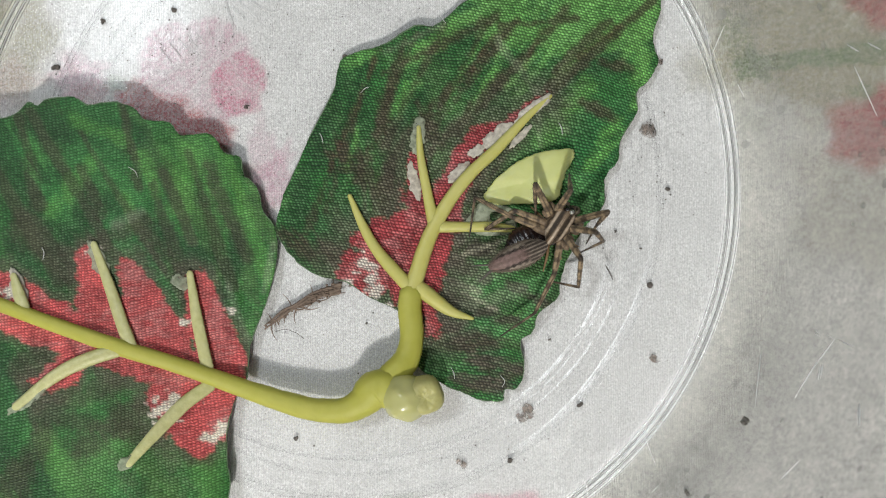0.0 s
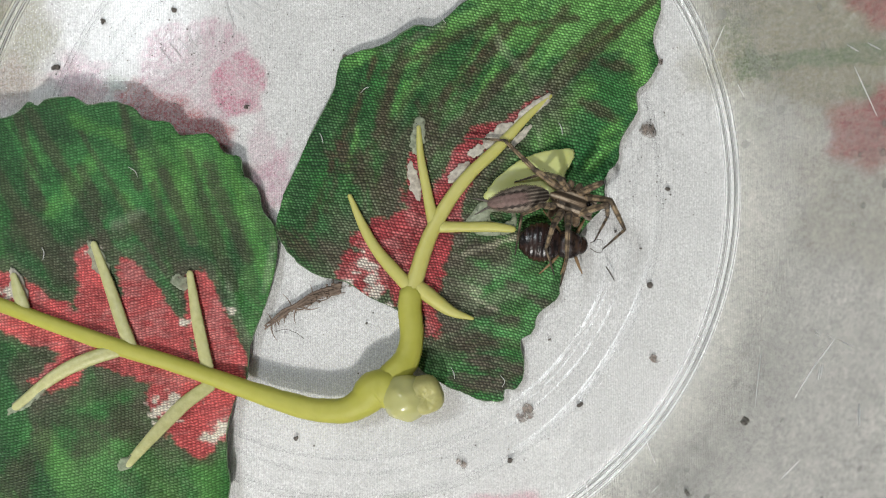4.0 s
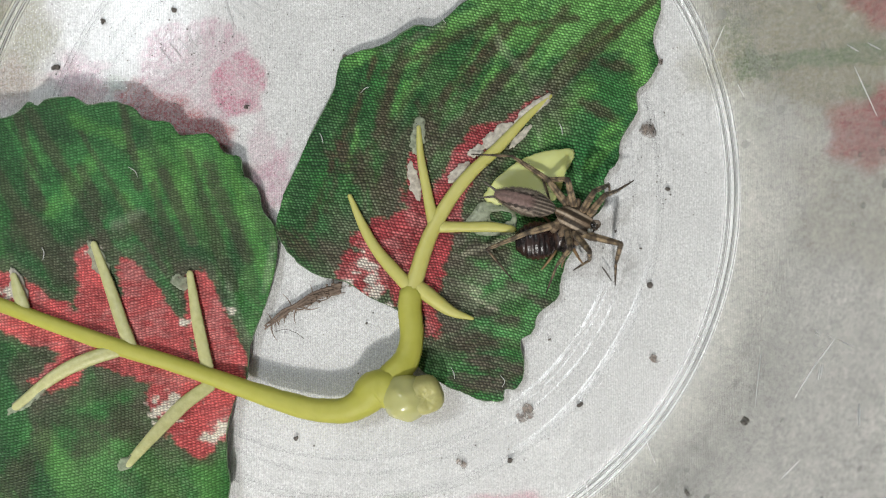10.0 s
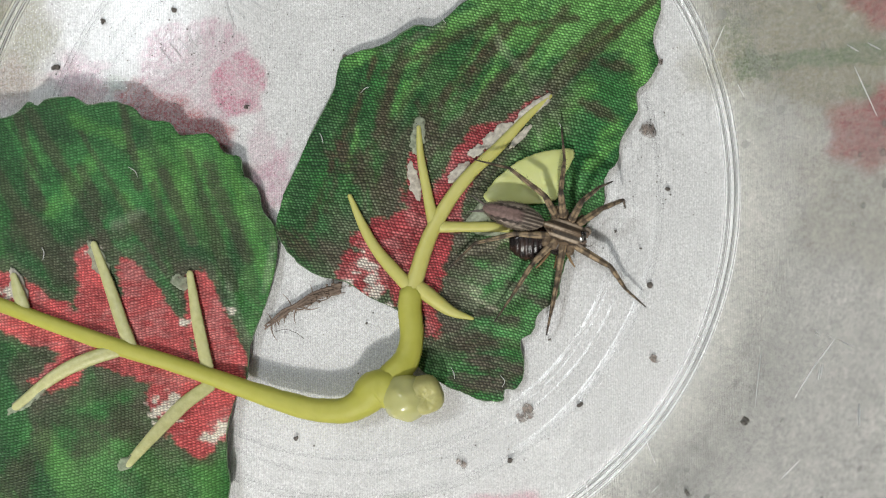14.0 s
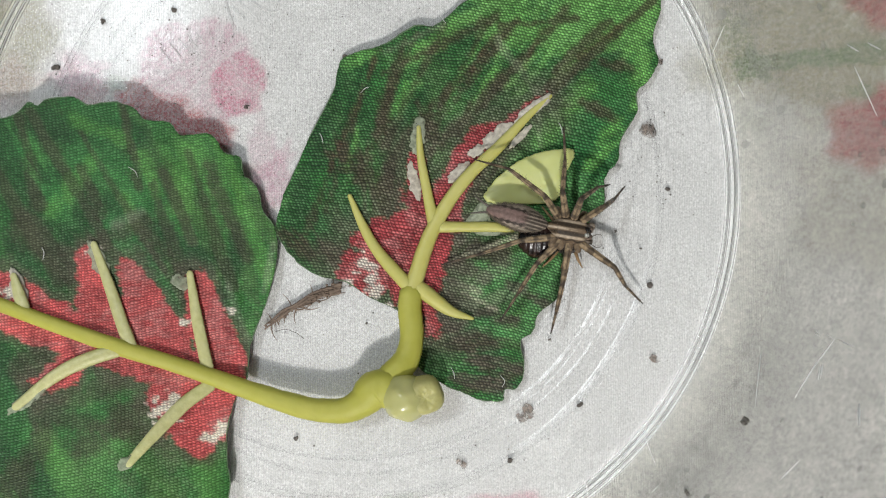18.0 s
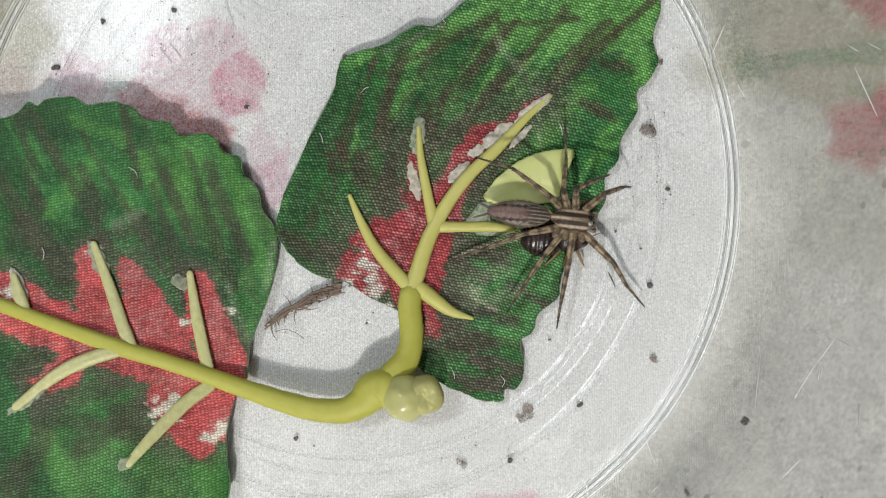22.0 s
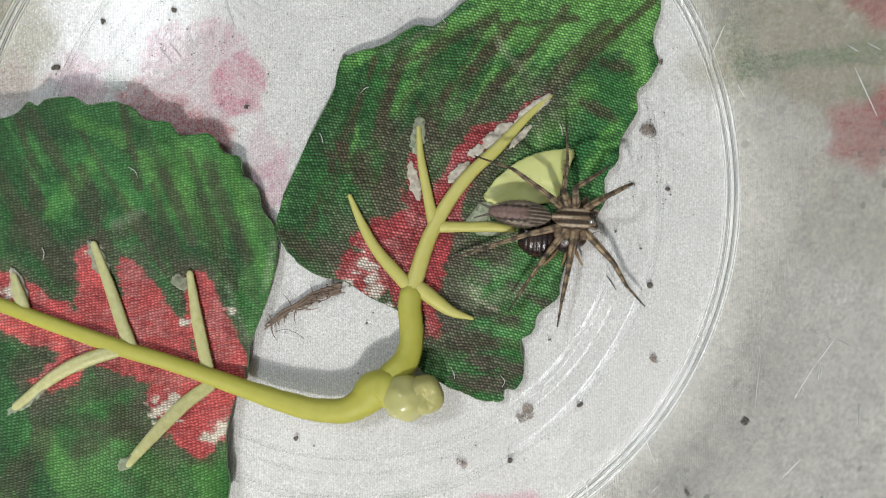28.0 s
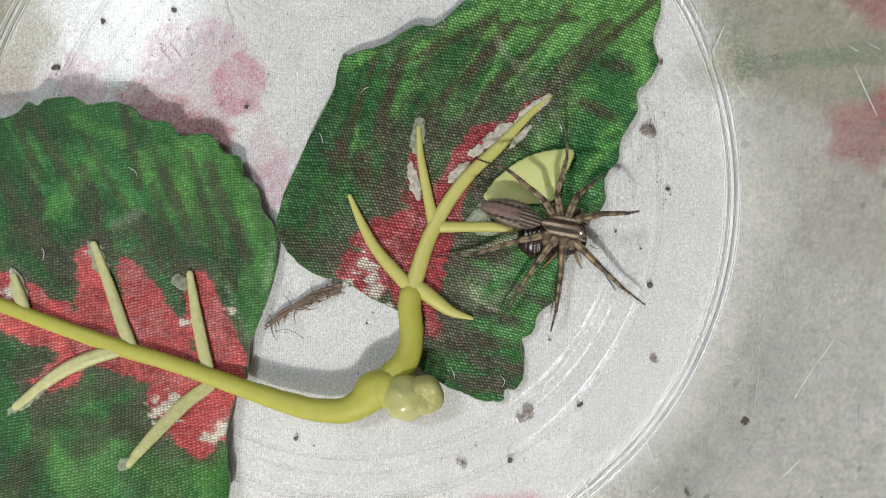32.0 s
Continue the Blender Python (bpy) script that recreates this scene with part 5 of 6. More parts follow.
def abdomen_mesh():
    prof = []
    for i in range(61):
        u = i / 60
        w = 1.9 * (math.sin(math.pi * min(1, u * 0.93 + 0.05)) ** 0.68) * (1 - 0.24 * u)
        prof.append((-0.2 - ABDOMEN * u, max(w, 0.15), max(w * 0.9, 0.15), 0.25))
    verts, faces = lathe(prof, 96, 0.8)
    v = np.array(verts)
    u, s = (-v[:, 0] - 0.2) / ABDOMEN, v[:, 1] / 1.9
    a, top = np.abs(s), v[:, 2] > 0
    n = fbm(v[:, 0] * 2.2, v[:, 1] * 2.2, 301)
    col = np.ones((len(v), 3)) * np.array((0.36, 0.30, 0.24))[None, :] * (0.6 + 0.8 * n)[:, None]
    teeth = np.abs((u * 9.5) % 1 - 0.5) * 2
    back = ramp(u, 0.28, 0.42)
    col = blend(col, (0.25, 0.165, 0.145), (1 - ramp(a, 0.38, 0.5)) * back)
    col = blend(col, (0.17, 0.11, 0.095), (1 - ramp(a, 0.05, 0.16)) * back * 0.7)
    # long dark lines in front, behind them rows of dark teeth edged with pale dots
    for line in (0.12, 0.38, 0.62):
        col = blend(col, (0.035, 0.025, 0.02), (1 - ramp(np.abs(a - line), 0.05, 0.12)) * (1 - ramp(u, 0.3, 0.52)) * 0.9)
    col = blend(col, (0.040, 0.028, 0.024), (1 - ramp(np.abs(a - 0.50), 0.02 + 0.07 * teeth, 0.09 + 0.10 * teeth)) * back * (0.92 + 0.5 * (n - 0.5)))
    col = blend(col, (0.46, 0.36, 0.30), (1 - ramp(np.abs(a - 0.62), 0.03, 0.10)) * ramp(1 - teeth, 0.3, 0.8) * back * 0.65)
    col = blend(col, (0.13, 0.10, 0.085), ramp(a, 0.78, 0.92) * 0.5)
    col = blend(col, (0.12, 0.10, 0.085), np.where(top, 0.0, 0.6))
    return mesh_of("abdomen", verts, faces, col)


def cephalothorax_mesh():
    prof = []
    for i in range(49):
        u = i / 48
        w = 1.85 * math.sin(math.pi * (0.05 + 0.80 * u))
        w *= 1 - 3.2 * max(0, u - 0.88)
        h = 1.05 + 0.55 * u if u < 0.85 else 1.5 - (u - 0.85) * 4
        h *= min(1, 0.35 + 3 * u)
        prof.append((HEAD * u, w, max(h, 0.3), 0.1))
    verts, faces = lathe(prof, 112, 0.6)
    v = np.array(verts)
    u, a = v[:, 0] / HEAD, np.abs(v[:, 1]) / 1.9
    n = fbm(v[:, 0] * 2.5, v[:, 1] * 2.5, 311)
    col = np.ones((len(v), 3)) * np.array((0.17, 0.115, 0.07))[None, :] * (0.55 + 0.9 * n)[:, None]
    pale, dark = np.array((0.54, 0.44, 0.33)), (0.026, 0.018, 0.011)
    # a pale stripe down the middle, two dark teardrops beside it, pale bands and a scalloped dark rim
    swell = np.clip(np.sin(np.pi * np.clip((u - 0.04) / 0.9, 0, 1)), 0, 1) ** 0.6
    col = blend(col, pale, (1 - ramp(a, 0.04, 0.12)) * (1 - 0.6 * ramp(u, 0.55, 0.75)))
    col = blend(col, (0.16, 0.10, 0.055), (1 - ramp(a, 0.03, 0.07)) * ramp(u, 0.3, 0.5) * 0.8)
    col = blend(col, dark, (1 - ramp(np.abs(a - 0.27 - 0.03 * swell), 0.13 * swell, 0.13 * swell + 0.05)) * (0.9 + 0.4 * (n - 0.5)))
    col = blend(col, pale, (1 - ramp(np.abs(a - 0.56), 0.05, 0.13)) * (1 - ramp(u, 0.8, 0.95)) * 0.9)
    col = blend(col, dark, (1 - ramp(np.abs(a - 0.76 + 0.05 * np.sin(u * 24)), 0.03, 0.09)) * 0.85)
    col = blend(col, (0.03, 0.022, 0.018), ramp(u, 0.88, 0.96) * 0.8)
    return mesh_of("cephalothorax", verts, faces, col)


def leg_mesh(name, length, r0, r1, dark, seed, spines):
    """One limb segment along +x, tapering, striped and banded, with bristles."""
    line = []
    for k in range(27):
        u = k / 26
        r = (r0 + (r1 - r0) * u) * (1 + 0.16 * math.sin(math.pi * u) - 0.03 * math.cos(4 * math.pi * u) * (1 - dark))
        line.append((length * u, 0.0, 0.0, r))
    verts, faces = tube(line, 14)
    v = np.array(verts)
    u, ang = v[:, 0] / length, np.arctan2(v[:, 2], v[:, 1])
    n = fbm(v[:, 0] * 2.6 + seed, np.cos(ang) * 1.3 + 5, 320 + seed)
    col = np.ones((len(v), 3)) * np.array((0.45, 0.33, 0.20))[None, :] * (0.6 + 0.7 * n)[:, None]
    lines = ramp(np.cos(ang * 4 + 0.6), 0.15, 0.55) * ramp(n, 0.2, 0.5)
    col = blend(col, (0.035, 0.024, 0.017), lines * 0.85)
    blotch = ramp(np.sin(u * 17 + seed) + 2.6 * (n - 0.5), 0.2, 0.6)
    col = blend(col, (0.05, 0.034, 0.024), blotch * 0.75)
    col = blend(col, (0.03, 0.022, 0.018), np.maximum(ramp(u, 0.86, 0.95), 1 - ramp(u, 0.02, 0.10)) * 0.75)
    col = blend(col, (0.035, 0.027, 0.024), np.full(len(v), dark) * (0.5 + 0.5 * ramp(u, 0.2, 0.9)))
    pieces = [(verts, faces)]
    bristle = hairs(lambda g: ((g.uniform(0.05, 0.98) * length, 0, 0), (0.55, g.gauss(0, 1), g.gauss(0.2, 1))), spines, 0.42 + r0, seed, 0.3)
    paint = np.vstack([col, np.ones((len(bristle[0]), 3)) * np.array((0.06, 0.045, 0.035))])
    pieces.append(bristle)
    return mesh_of(name, *merged(pieces), paint)


abdomen = part("abdomen", abdomen_mesh(), SPIDER, spider, "grey-brown abdomen with dark dotted bands")
cephalothorax = part("cephalothorax", cephalothorax_mesh(), SPIDER, spider, "dark brown carapace with three pale stripes")


def on_abdomen(g):
    u, a = g.uniform(0.04, 0.97), (g.uniform(-0.3, math.pi + 0.3) if g.random() < 0.12 else g.choice((g.uniform(-0.4, 0.5), math.pi + g.uniform(-0.5, 0.4))))
    w = 1.9 * (math.sin(math.pi * min(1, u * 0.93 + 0.05)) ** 0.68) * (1 - 0.24 * u)
    return (-0.2 - ABDOMEN * u, w * math.cos(a), 0.25 + w * 0.9 * math.sin(a)), (-1.0, 0.5 * math.cos(a), 0.5 * math.sin(a))


def on_carapace(g):
    u, a = g.uniform(0.1, 0.95), g.uniform(0.1, math.pi - 0.1)
    w = 1.7 * math.sin(math.pi * min(1, 0.08 + 0.80 * u)) ** 0.75
    return (HEAD * u, w * math.cos(a), 0.1 + (1.0 + 0.5 * u) * math.sin(a)), (0.6, 0.7 * math.cos(a), 0.7 * math.sin(a))


part("down", mesh_of("down", *hairs(on_abdomen, 1900, 0.46, 1, 0.35)), HAIR, abdomen, "short grey-brown hair")
part("down", mesh_of("down", *hairs(on_carapace, 160, 0.3, 2, 0.35)), FIBRE, cephalothorax, "short grey-brown hair")
for side in (-1, 1):
    pts = [(-8.2, 0.3 * side, 0.2, 0.2), (-9.2, 0.65 * side, 0.25, 0.16), (-10.6, 1.15 * side, 0.3, 0.07)]
    part("spinneret", mesh_of("spinneret", *tube(spline(pts, 3), 7)), DIRT, abdomen, "long dark spinneret")
    jaw = [(5.3, 0.5 * side, 0.2, 0.55), (6.0, 0.5 * side, -0.3, 0.5), (6.3, 0.35 * side, -1.2, 0.3)]
    me = mesh_of("chelicera", *tube(spline(jaw, 3), 10))
    part("chelicera", me, FIBRE, cephalothorax, "dark brown jaw")
    palp = [(4.9, 0.8 * side, -0.1, 0.26), (5.8, 1.25 * side, 0.2, 0.24), (6.4, 1.2 * side, -0.4, 0.25), (6.6, 0.9 * side, -1.2, 0.28)]
    part("pedipalp", mesh_of("pedipalp", *tube(spline(palp, 4), 8)), HAIR, cephalothorax, "hairy tan feeler")
for x, y, z, r in ((5.2, 0.38, 1.40, 0.38), (5.2, -0.38, 1.40, 0.38), (5.75, 0.22, 0.95, 0.2), (5.75, -0.22, 0.95, 0.2),
                   (4.95, 0.55, 1.35, 0.17), (4.95, -0.55, 1.35, 0.17), (5.65, 0.62, 0.8, 0.15), (5.65, -0.62, 0.8, 0.15)):
    part("eye", mesh_of("eye", *ball(x, y, z, r, r, r, 12, 18)), EYE_SHINE if r > 0.3 > y else EYE_BLACK, cephalothorax, "shining eye" if r > 0.3 > y else "glossy black eye")

def coxa_mesh(u, side):
    """A short thick joint from under the carapace to a leg, with stiff hair."""
    x = HEAD * u
    lean = (u - 0.5) * 2.4
    pts = [(x, 0.9 * side, -0.45, 0.62), (x + 0.3 * lean, 1.7 * side, -0.35, 0.60), (x + 0.6 * lean, 2.5 * side, -0.15, 0.50)]
    verts, faces = tube(spline(pts, 4), 14)
    v = np.array(verts)
    n = fbm(v[:, 0] * 2.4, v[:, 1] * 2.4, 331)
    col = np.ones((len(v), 3)) * np.array((0.26, 0.185, 0.115))[None, :] * (0.5 + 0.9 * n)[:, None]
    col = blend(col, (0.05, 0.034, 0.024), ramp(n, 0.5, 0.64) * 0.7)
    fuzz = hairs(lambda g: ((x + 0.6 * lean * g.random(), side * g.uniform(1.0, 2.6), -0.3), (0.2 * lean, 0.6 * side, 0.9)), 60, 0.95, int(u * 50) + side, 0.5)
    return mesh_of("coxa", *merged([(verts, faces), fuzz]), np.vstack([col, np.ones((len(fuzz[0]), 3)) * np.array((0.24, 0.18, 0.12))]))


for side in (-1, 1):
    for u in (0.24, 0.41, 0.58, 0.75):
        part("coxa", coxa_mesh(u, side), SPIDER, cephalothorax, "hairy brown hip joint")

# limb lengths: femur, tibia, foot
JOINT_LENGTHS = {1: (6.4, 4.2, 3.8), 2: (6.2, 4.2, 3.4), 3: (5.0, 4.9, 4.4), 4: (4.8, 6.0, 5.6)}
HIPS = {1: 0.74, 2: 0.58, 3: 0.42, 4: 0.26}
legs = {}
for side in "LR":
    for k in (1, 2, 3, 4):
        a, b, c = JOINT_LENGTHS[k]
        legs[side + str(k)] = (
            part("femur", leg_mesh("femur", a, 0.50, 0.36, 0.05, k, 120), SPIDER, spider, "tan leg joint with dark bands"),
            part("tibia", leg_mesh("tibia", b, 0.34, 0.22, 0.25, k + 5, 110), SPIDER, spider, "tan leg joint with dark bands"),
            part("tarsus", leg_mesh("tarsus", c, 0.19, 0.085, 0.85, k + 9, 36), SPIDER, spider, "dark thin foot joint"))

# ---------------------------------------------------------------- the prey
prey = thing("prey_insect", "black glossy banded insect held under the spider", "insect")


def prey_body():
    prof = []
    for i in range(37):
        u = i / 36
        w = 2.55 * math.sin(math.pi * min(0.97, 0.06 + u * 0.93)) ** 0.6
        step = 1 + 0.11 * (1 - ((u * 9) % 1))
        prof.append((-4.4 + 6.4 * u, w * step, w * 0.5 * step, 0.0))
    verts, faces = lathe(prof, 34, 0.7)
    v = np.array(verts)
    u = (v[:, 0] + 4.4) / 6.4
    n = fbm(v[:, 0] * 2, v[:, 1] * 2, 401)
    col = np.ones((len(v), 3)) * np.array((0.011, 0.008, 0.008))[None, :] * (0.6 + 0.8 * n)[:, None]
    band = ramp(np.sin(u * 9 * 2 * math.pi), 0.6, 0.95)
    col = blend(col, (0.060, 0.042, 0.045), band * ramp(fbm(v[:, 1] * 1.6, v[:, 0] * 0.4, 402), 0.42, 0.6) * 0.75)
    col = blend(col, (0.10, 0.042, 0.022), ramp(np.abs(v[:, 1]), 1.9, 2.3) * 0.5)
    col = blend(col, (0.060, 0.028, 0.020), ramp(fbm(v[:, 0] * 1.1, v[:, 1] * 1.1, 403), 0.5, 0.62) * 0.45)
    part("abdomen", mesh_of("abdomen", verts, faces, col), PREY, prey, "black abdomen with thin grey bands")
    verts, faces = ball(2.4, 0, 0.0, 2.0, 2.1, 1.3, 18, 30, 0.06, 5)
    v = np.array(verts)
    n = fbm(v[:, 0] * 1.4, v[:, 1] * 1.4, 403)
    col = np.ones((len(v), 3)) * np.array((0.020, 0.013, 0.011))[None, :]
    col = blend(col, (0.10, 0.055, 0.035), ramp(n, 0.45, 0.7) * 0.8)
    col = blend(col, (0.06, 0.05, 0.055), ramp(np.sin(v[:, 0] * 5.5), 0.7, 0.95) * 0.7)
    part("thorax", mesh_of("thorax", verts, faces, col), PREY, prey, "dark brown glossy thorax")
    verts, faces = ball(4.1, 0, -0.3, 1.1, 1.3, 0.9, 12, 20, 0.1, 6)
    part("head", mesh_of("head", verts, faces, np.ones((len(verts), 3)) * np.array((0.035, 0.02, 0.014))), PREY, prey, "dark brown head")
    for side in (-1, 1):
        for x, out, back in ((3.6, 4.3, 1.2), (2.4, 4.6, -0.6), (1.2, 4.8, -2.4)):
            pts = [(x, 1.6 * side, -0.5, 0.26), (x + back * 0.4, 2.8 * side, -0.2, 0.2), (x + back, out * side * 0.92, -0.9, 0.09)]
            part("leg", mesh_of("leg", *tube(spline(pts, 3), 6)), PREY_LEG, prey, "thin tan insect leg")
        pts = [(5.5, 0.4 * side, 0.1, 0.07), (6.4, 0.9 * side, 0.4, 0.05), (7.0, 0.8 * side, 0.3, 0.04), (7.2, 0.4 * side, 0.2, 0.03)]
        part("antenna", mesh_of("antenna", *tube(spline(pts, 5), 5)), DIRT, prey, "thin dark curled feeler")


prey_body()

splinter = part("splinter", mesh_of("splinter", *tube([(-1.15, 0, 0, 0.07), (-0.4, 0.03, 0, 0.10), (0.4, 0.02, 0, 0.10), (1.15, -0.03, 0, 0.06)], 6)), DIRT)
tagged(splinter, "thin dark splinter dangling on a web thread", "splinter")

# ---------------------------------------------------------------- what moves
STANCES = []


def stance(t, waist, head, tip, **limbs):
    """At t seconds: the waist, the head and the abdomen's tip, and for each leg its knee, ankle and foot, all in the plan."""
    STANCES.append((t, waist, head, tip, limbs))


POSE_A = dict(waist=(14.2, 0.69), head=(17.13, 5.32), tip=(6.33, -2.55),
    L1=((16.39, 7.28), (16.98, 9.38), (17.56, 10.52)), L2=((12.22, 8.57), (12.64, 6.28), (12.9, 3.88)), L3=((7.89, 5.99), (8.99, 4.73), (9.18, 2.85)), L4=((9.18, 4.48), (7.44, 5.5), (4.27, 6.09)), R1=((21.55, 4.86), (20.78, 3.18), (20.25, 1.66)), R2=((19.8, 2.2), (21.55, 1.01), (18.67, -0.47)), R3=((18.29, -1.29), (18.45, -5.19), (15.9, -4.67)), R4=((15.02, -4.48), (12.48, -8.84), (6.65, -12.74)))
POSE_B = dict(waist=(11.88, 5.09), head=(16.67, 4.86), tip=(4.01, 2.24),
    L1=((16.01, 8.04), (19.46, 7.83), (19.46, 7.04)), L2=((14.49, 9.33), (17.13, 10), (17.72, 8.78)), L3=((12.22, 8.8), (11.32, 11.71), (9.57, 11.31)), L4=((10.47, 9.18), (6.28, 9.85), (4.27, 8.39)), R1=((18.51, 3.87), (19.3, 1.24), (20.49, -0.87)), R2=((17.15, 1.59), (18.14, -1.47), (17.09, -3.72)), R3=((12.97, 1.59), (13.26, -1.09), (11.55, -1.66)), R4=((8.19, -0.3), (7.13, -4.57), (6.65, -11.95)))
POSE_C = dict(waist=(13.04, 4.86), head=(18.21, 2.24), tip=(4.94, 6.25),
    L1=((20.18, 5.01), (22.33, 3.02), (20.65, 0.08)), L2=((17.15, 7.28), (19.46, 7.44), (21.04, 6.01)), L3=((15.63, 8.8), (15.58, 10.54), (13.92, 8.62)), L4=((11.46, 9.18), (9.38, 13.88), (5.22, 16.3)), R1=((19.8, -0.3), (21.78, -2.4), (20.41, -4.03)), R2=((18.29, -0.68), (19.07, -2.25), (17.09, -3.09)), R3=((14.49, 0.83), (13.26, -1.86), (11.16, -2.69)), R4=((11.84, 3.11), (10.54, 0.85), (10.36, -2.29)))
POSE_D = dict(waist=(16.51, 5.17), head=(20.68, 3.32), tip=(8.49, 2.7),
    L1=((21.1, 6.2), (24.3, 2.8), (20.0, -0.7)), L2=((19.04, 7.66), (21.4, 8.61), (22.63, 7.6)), L3=((16.39, 8.04), (17.91, 8.61), (18.67, 7.6)), L4=((13.73, 9.03), (9.38, 12.09), (4.27, 12.9)), R1=((21.0, 3.3), (20.8, -1.1), (18.0, -1.9)), R2=((17.91, 0.83), (17.68, -3.41), (14.32, -4.27)), R3=((15.25, 0.08), (13.64, -2.64), (13.53, -4.27)), R4=((11.5, 0.0), (11.8, -2.8), (13.5, -4.6)))
POSE_E = dict(waist=(14.51, 7.41), head=(19.91, 5.48), tip=(6.33, 6.1),
    L1=((21.7, 6.3), (23.96, 1.63), (19.46, -1.11)), L2=((19.42, 8.04), (18.3, 7.83), (17.88, 7.2)), L3=((15.25, 9.33), (14.42, 10), (11.55, 9.73)), L4=((12.22, 11.08), (9.38, 14.19), (5.62, 15.27)), R1=((21.32, 5.77), (22.17, 4.34), (18.51, -2.45)), R2=((16.39, 3.11), (15.97, -2.25), (15.11, -5.06)), R3=((14.49, 3.11), (14.03, 0.08), (15.11, -2.69)), R4=((12.97, 5.77), (10.93, 4.73), (9.57, -3.09)))
POSE_F = dict(waist=(15.74, 4.55), head=(21.15, 3.01), tip=(7.72, 6.1),
    L1=((20.94, 5.39), (23.88, 7.83), (24.68, 10.21)), L2=((20.18, 7.28), (22.95, 8.99), (23.81, 8.78)), L3=((16.39, 8.8), (14.26, 8.99), (14.32, 7.2)), L4=((14.11, 9.18), (9.92, 11.86), (5.22, 12.74)), R1=((24.2, 0.08), (24.42, -2.25), (24.84, -4.51)), R2=((19.42, -0.68), (20.23, -2.71), (17.88, -2.85)), R3=((15.63, -0.3), (14.03, -2.64), (11.95, -4.03)), R4=((11.46, 1.44), (9.38, 0.08), (8.54, -2.29)))
POSE_G = dict(waist=(15.28, 5.32), head=(19.99, 2.86), tip=(7.41, 7.41),
    L1=((20.18, 5.39), (23.34, 7.83), (26.03, 9.34)), L2=((19.42, 6.9), (22.17, 8.61), (23.02, 7.6)), L3=((16.62, 9.33), (14.57, 9.54), (14.56, 7.6)), L4=((14.11, 9.79), (10.16, 12.48), (4.83, 13.13)), R1=((23.52, 0.68), (23.57, -1.86), (23.89, -4.51)), R2=((19.04, -0.3), (19.69, -1.32), (18.04, -2.93)), R3=((16.77, 0.08), (15.58, -2.25), (15.11, -3.72)), R4=((10.7, 1.97), (8.22, 0.85), (7.99, -2.29)))
POSE_H = dict(waist=(13.74, 3.47), head=(19.06, 1.62), tip=(6.02, 5.48),
    L1=((20.56, 5.24), (23.88, 6.51), (25, 5.62)), L2=((17.91, 5.99), (20.78, 8.22), (23.02, 9.18)), L3=((15.63, 7.66), (16.44, 12.09), (15.98, 16.85)), L4=((13.51, 7.06), (8.84, 10.78), (4.27, 12.26)), R1=((23.07, -2.5), (25.04, -5.19), (27.3, -7.28)), R2=((15.48, -5.24), (14.65, -9.23), (14.4, -11.79)), R3=((11.46, -2.81), (9.38, -6.51), (6.96, -10.05)), R4=((8.8, 2.2), (6.28, 1.24), (3.64, 0.08)))
POSE_I = dict(waist=(14.2, 3.16), head=(19.45, 2.24), tip=(6.33, 5.32),
    L1=((20.94, 5.54), (22.95, 6.67), (25, 8.62)), L2=((17.91, 6.3), (20.62, 8.22), (22.79, 8.78)), L3=((15.86, 7.66), (16.51, 12.09), (16.3, 16.85)), L4=((13.51, 7.06), (8.68, 10.7), (4.27, 12.26)), R1=((23.07, -2.5), (25.12, -5.12), (27.37, -7.2)), R2=((16.16, -5.99), (15.35, -9.23), (15.03, -11.63)), R3=((12.6, -2.2), (8.99, -8.06), (7.6, -10.21)), R4=((9.56, 1.06), (6.05, -0.39), (3.64, -1.11)))
POSE_J = dict(waist=(14.51, 4.4), head=(20.37, 3.47), tip=(6.48, 5.17),
    L1=((20.33, 6.9), (23.34, 7.99), (25.63, 8.31)), L2=((17.53, 6.9), (20.47, 8.76), (22.63, 9.18)), L3=((15.78, 7.66), (16.36, 12.09), (16.14, 16.85)), L4=((13.96, 7.06), (8.99, 10.78), (4.27, 12.26)), R1=((23.83, -2.35), (25.27, -4.73), (27.14, -7.04)), R2=((16.47, -5.61), (15.82, -8.68), (15.51, -11)), R3=((12.22, -2.58), (9.38, -7.29), (7.99, -9.81)), R4=((9.18, 1.97), (5.89, 0.08), (3.48, -0.87)))
POSE_K = dict(waist=(14.74, 4.4), head=(20.22, 4.09), tip=(6.33, 5.17),
    L1=((20.94, 6.6), (24.89, 8.61), (26.11, 8.78)), L2=((17.53, 7.06), (20.62, 10), (22.47, 11.31)), L3=((15.86, 7.66), (16.67, 12.09), (16.54, 16.69)), L4=((13.96, 7.06), (8.84, 10.78), (4.27, 12.5)), R1=((23.67, -2.2), (25.2, -4.73), (27.06, -6.88)), R2=((16.69, -5.61), (15.89, -8.84), (15.59, -11)), R3=((12.44, -2.96), (9.61, -7.29), (8.23, -9.57)), R4=((9.71, 1.59), (6.67, 0.47), (3.48, -0.55)))
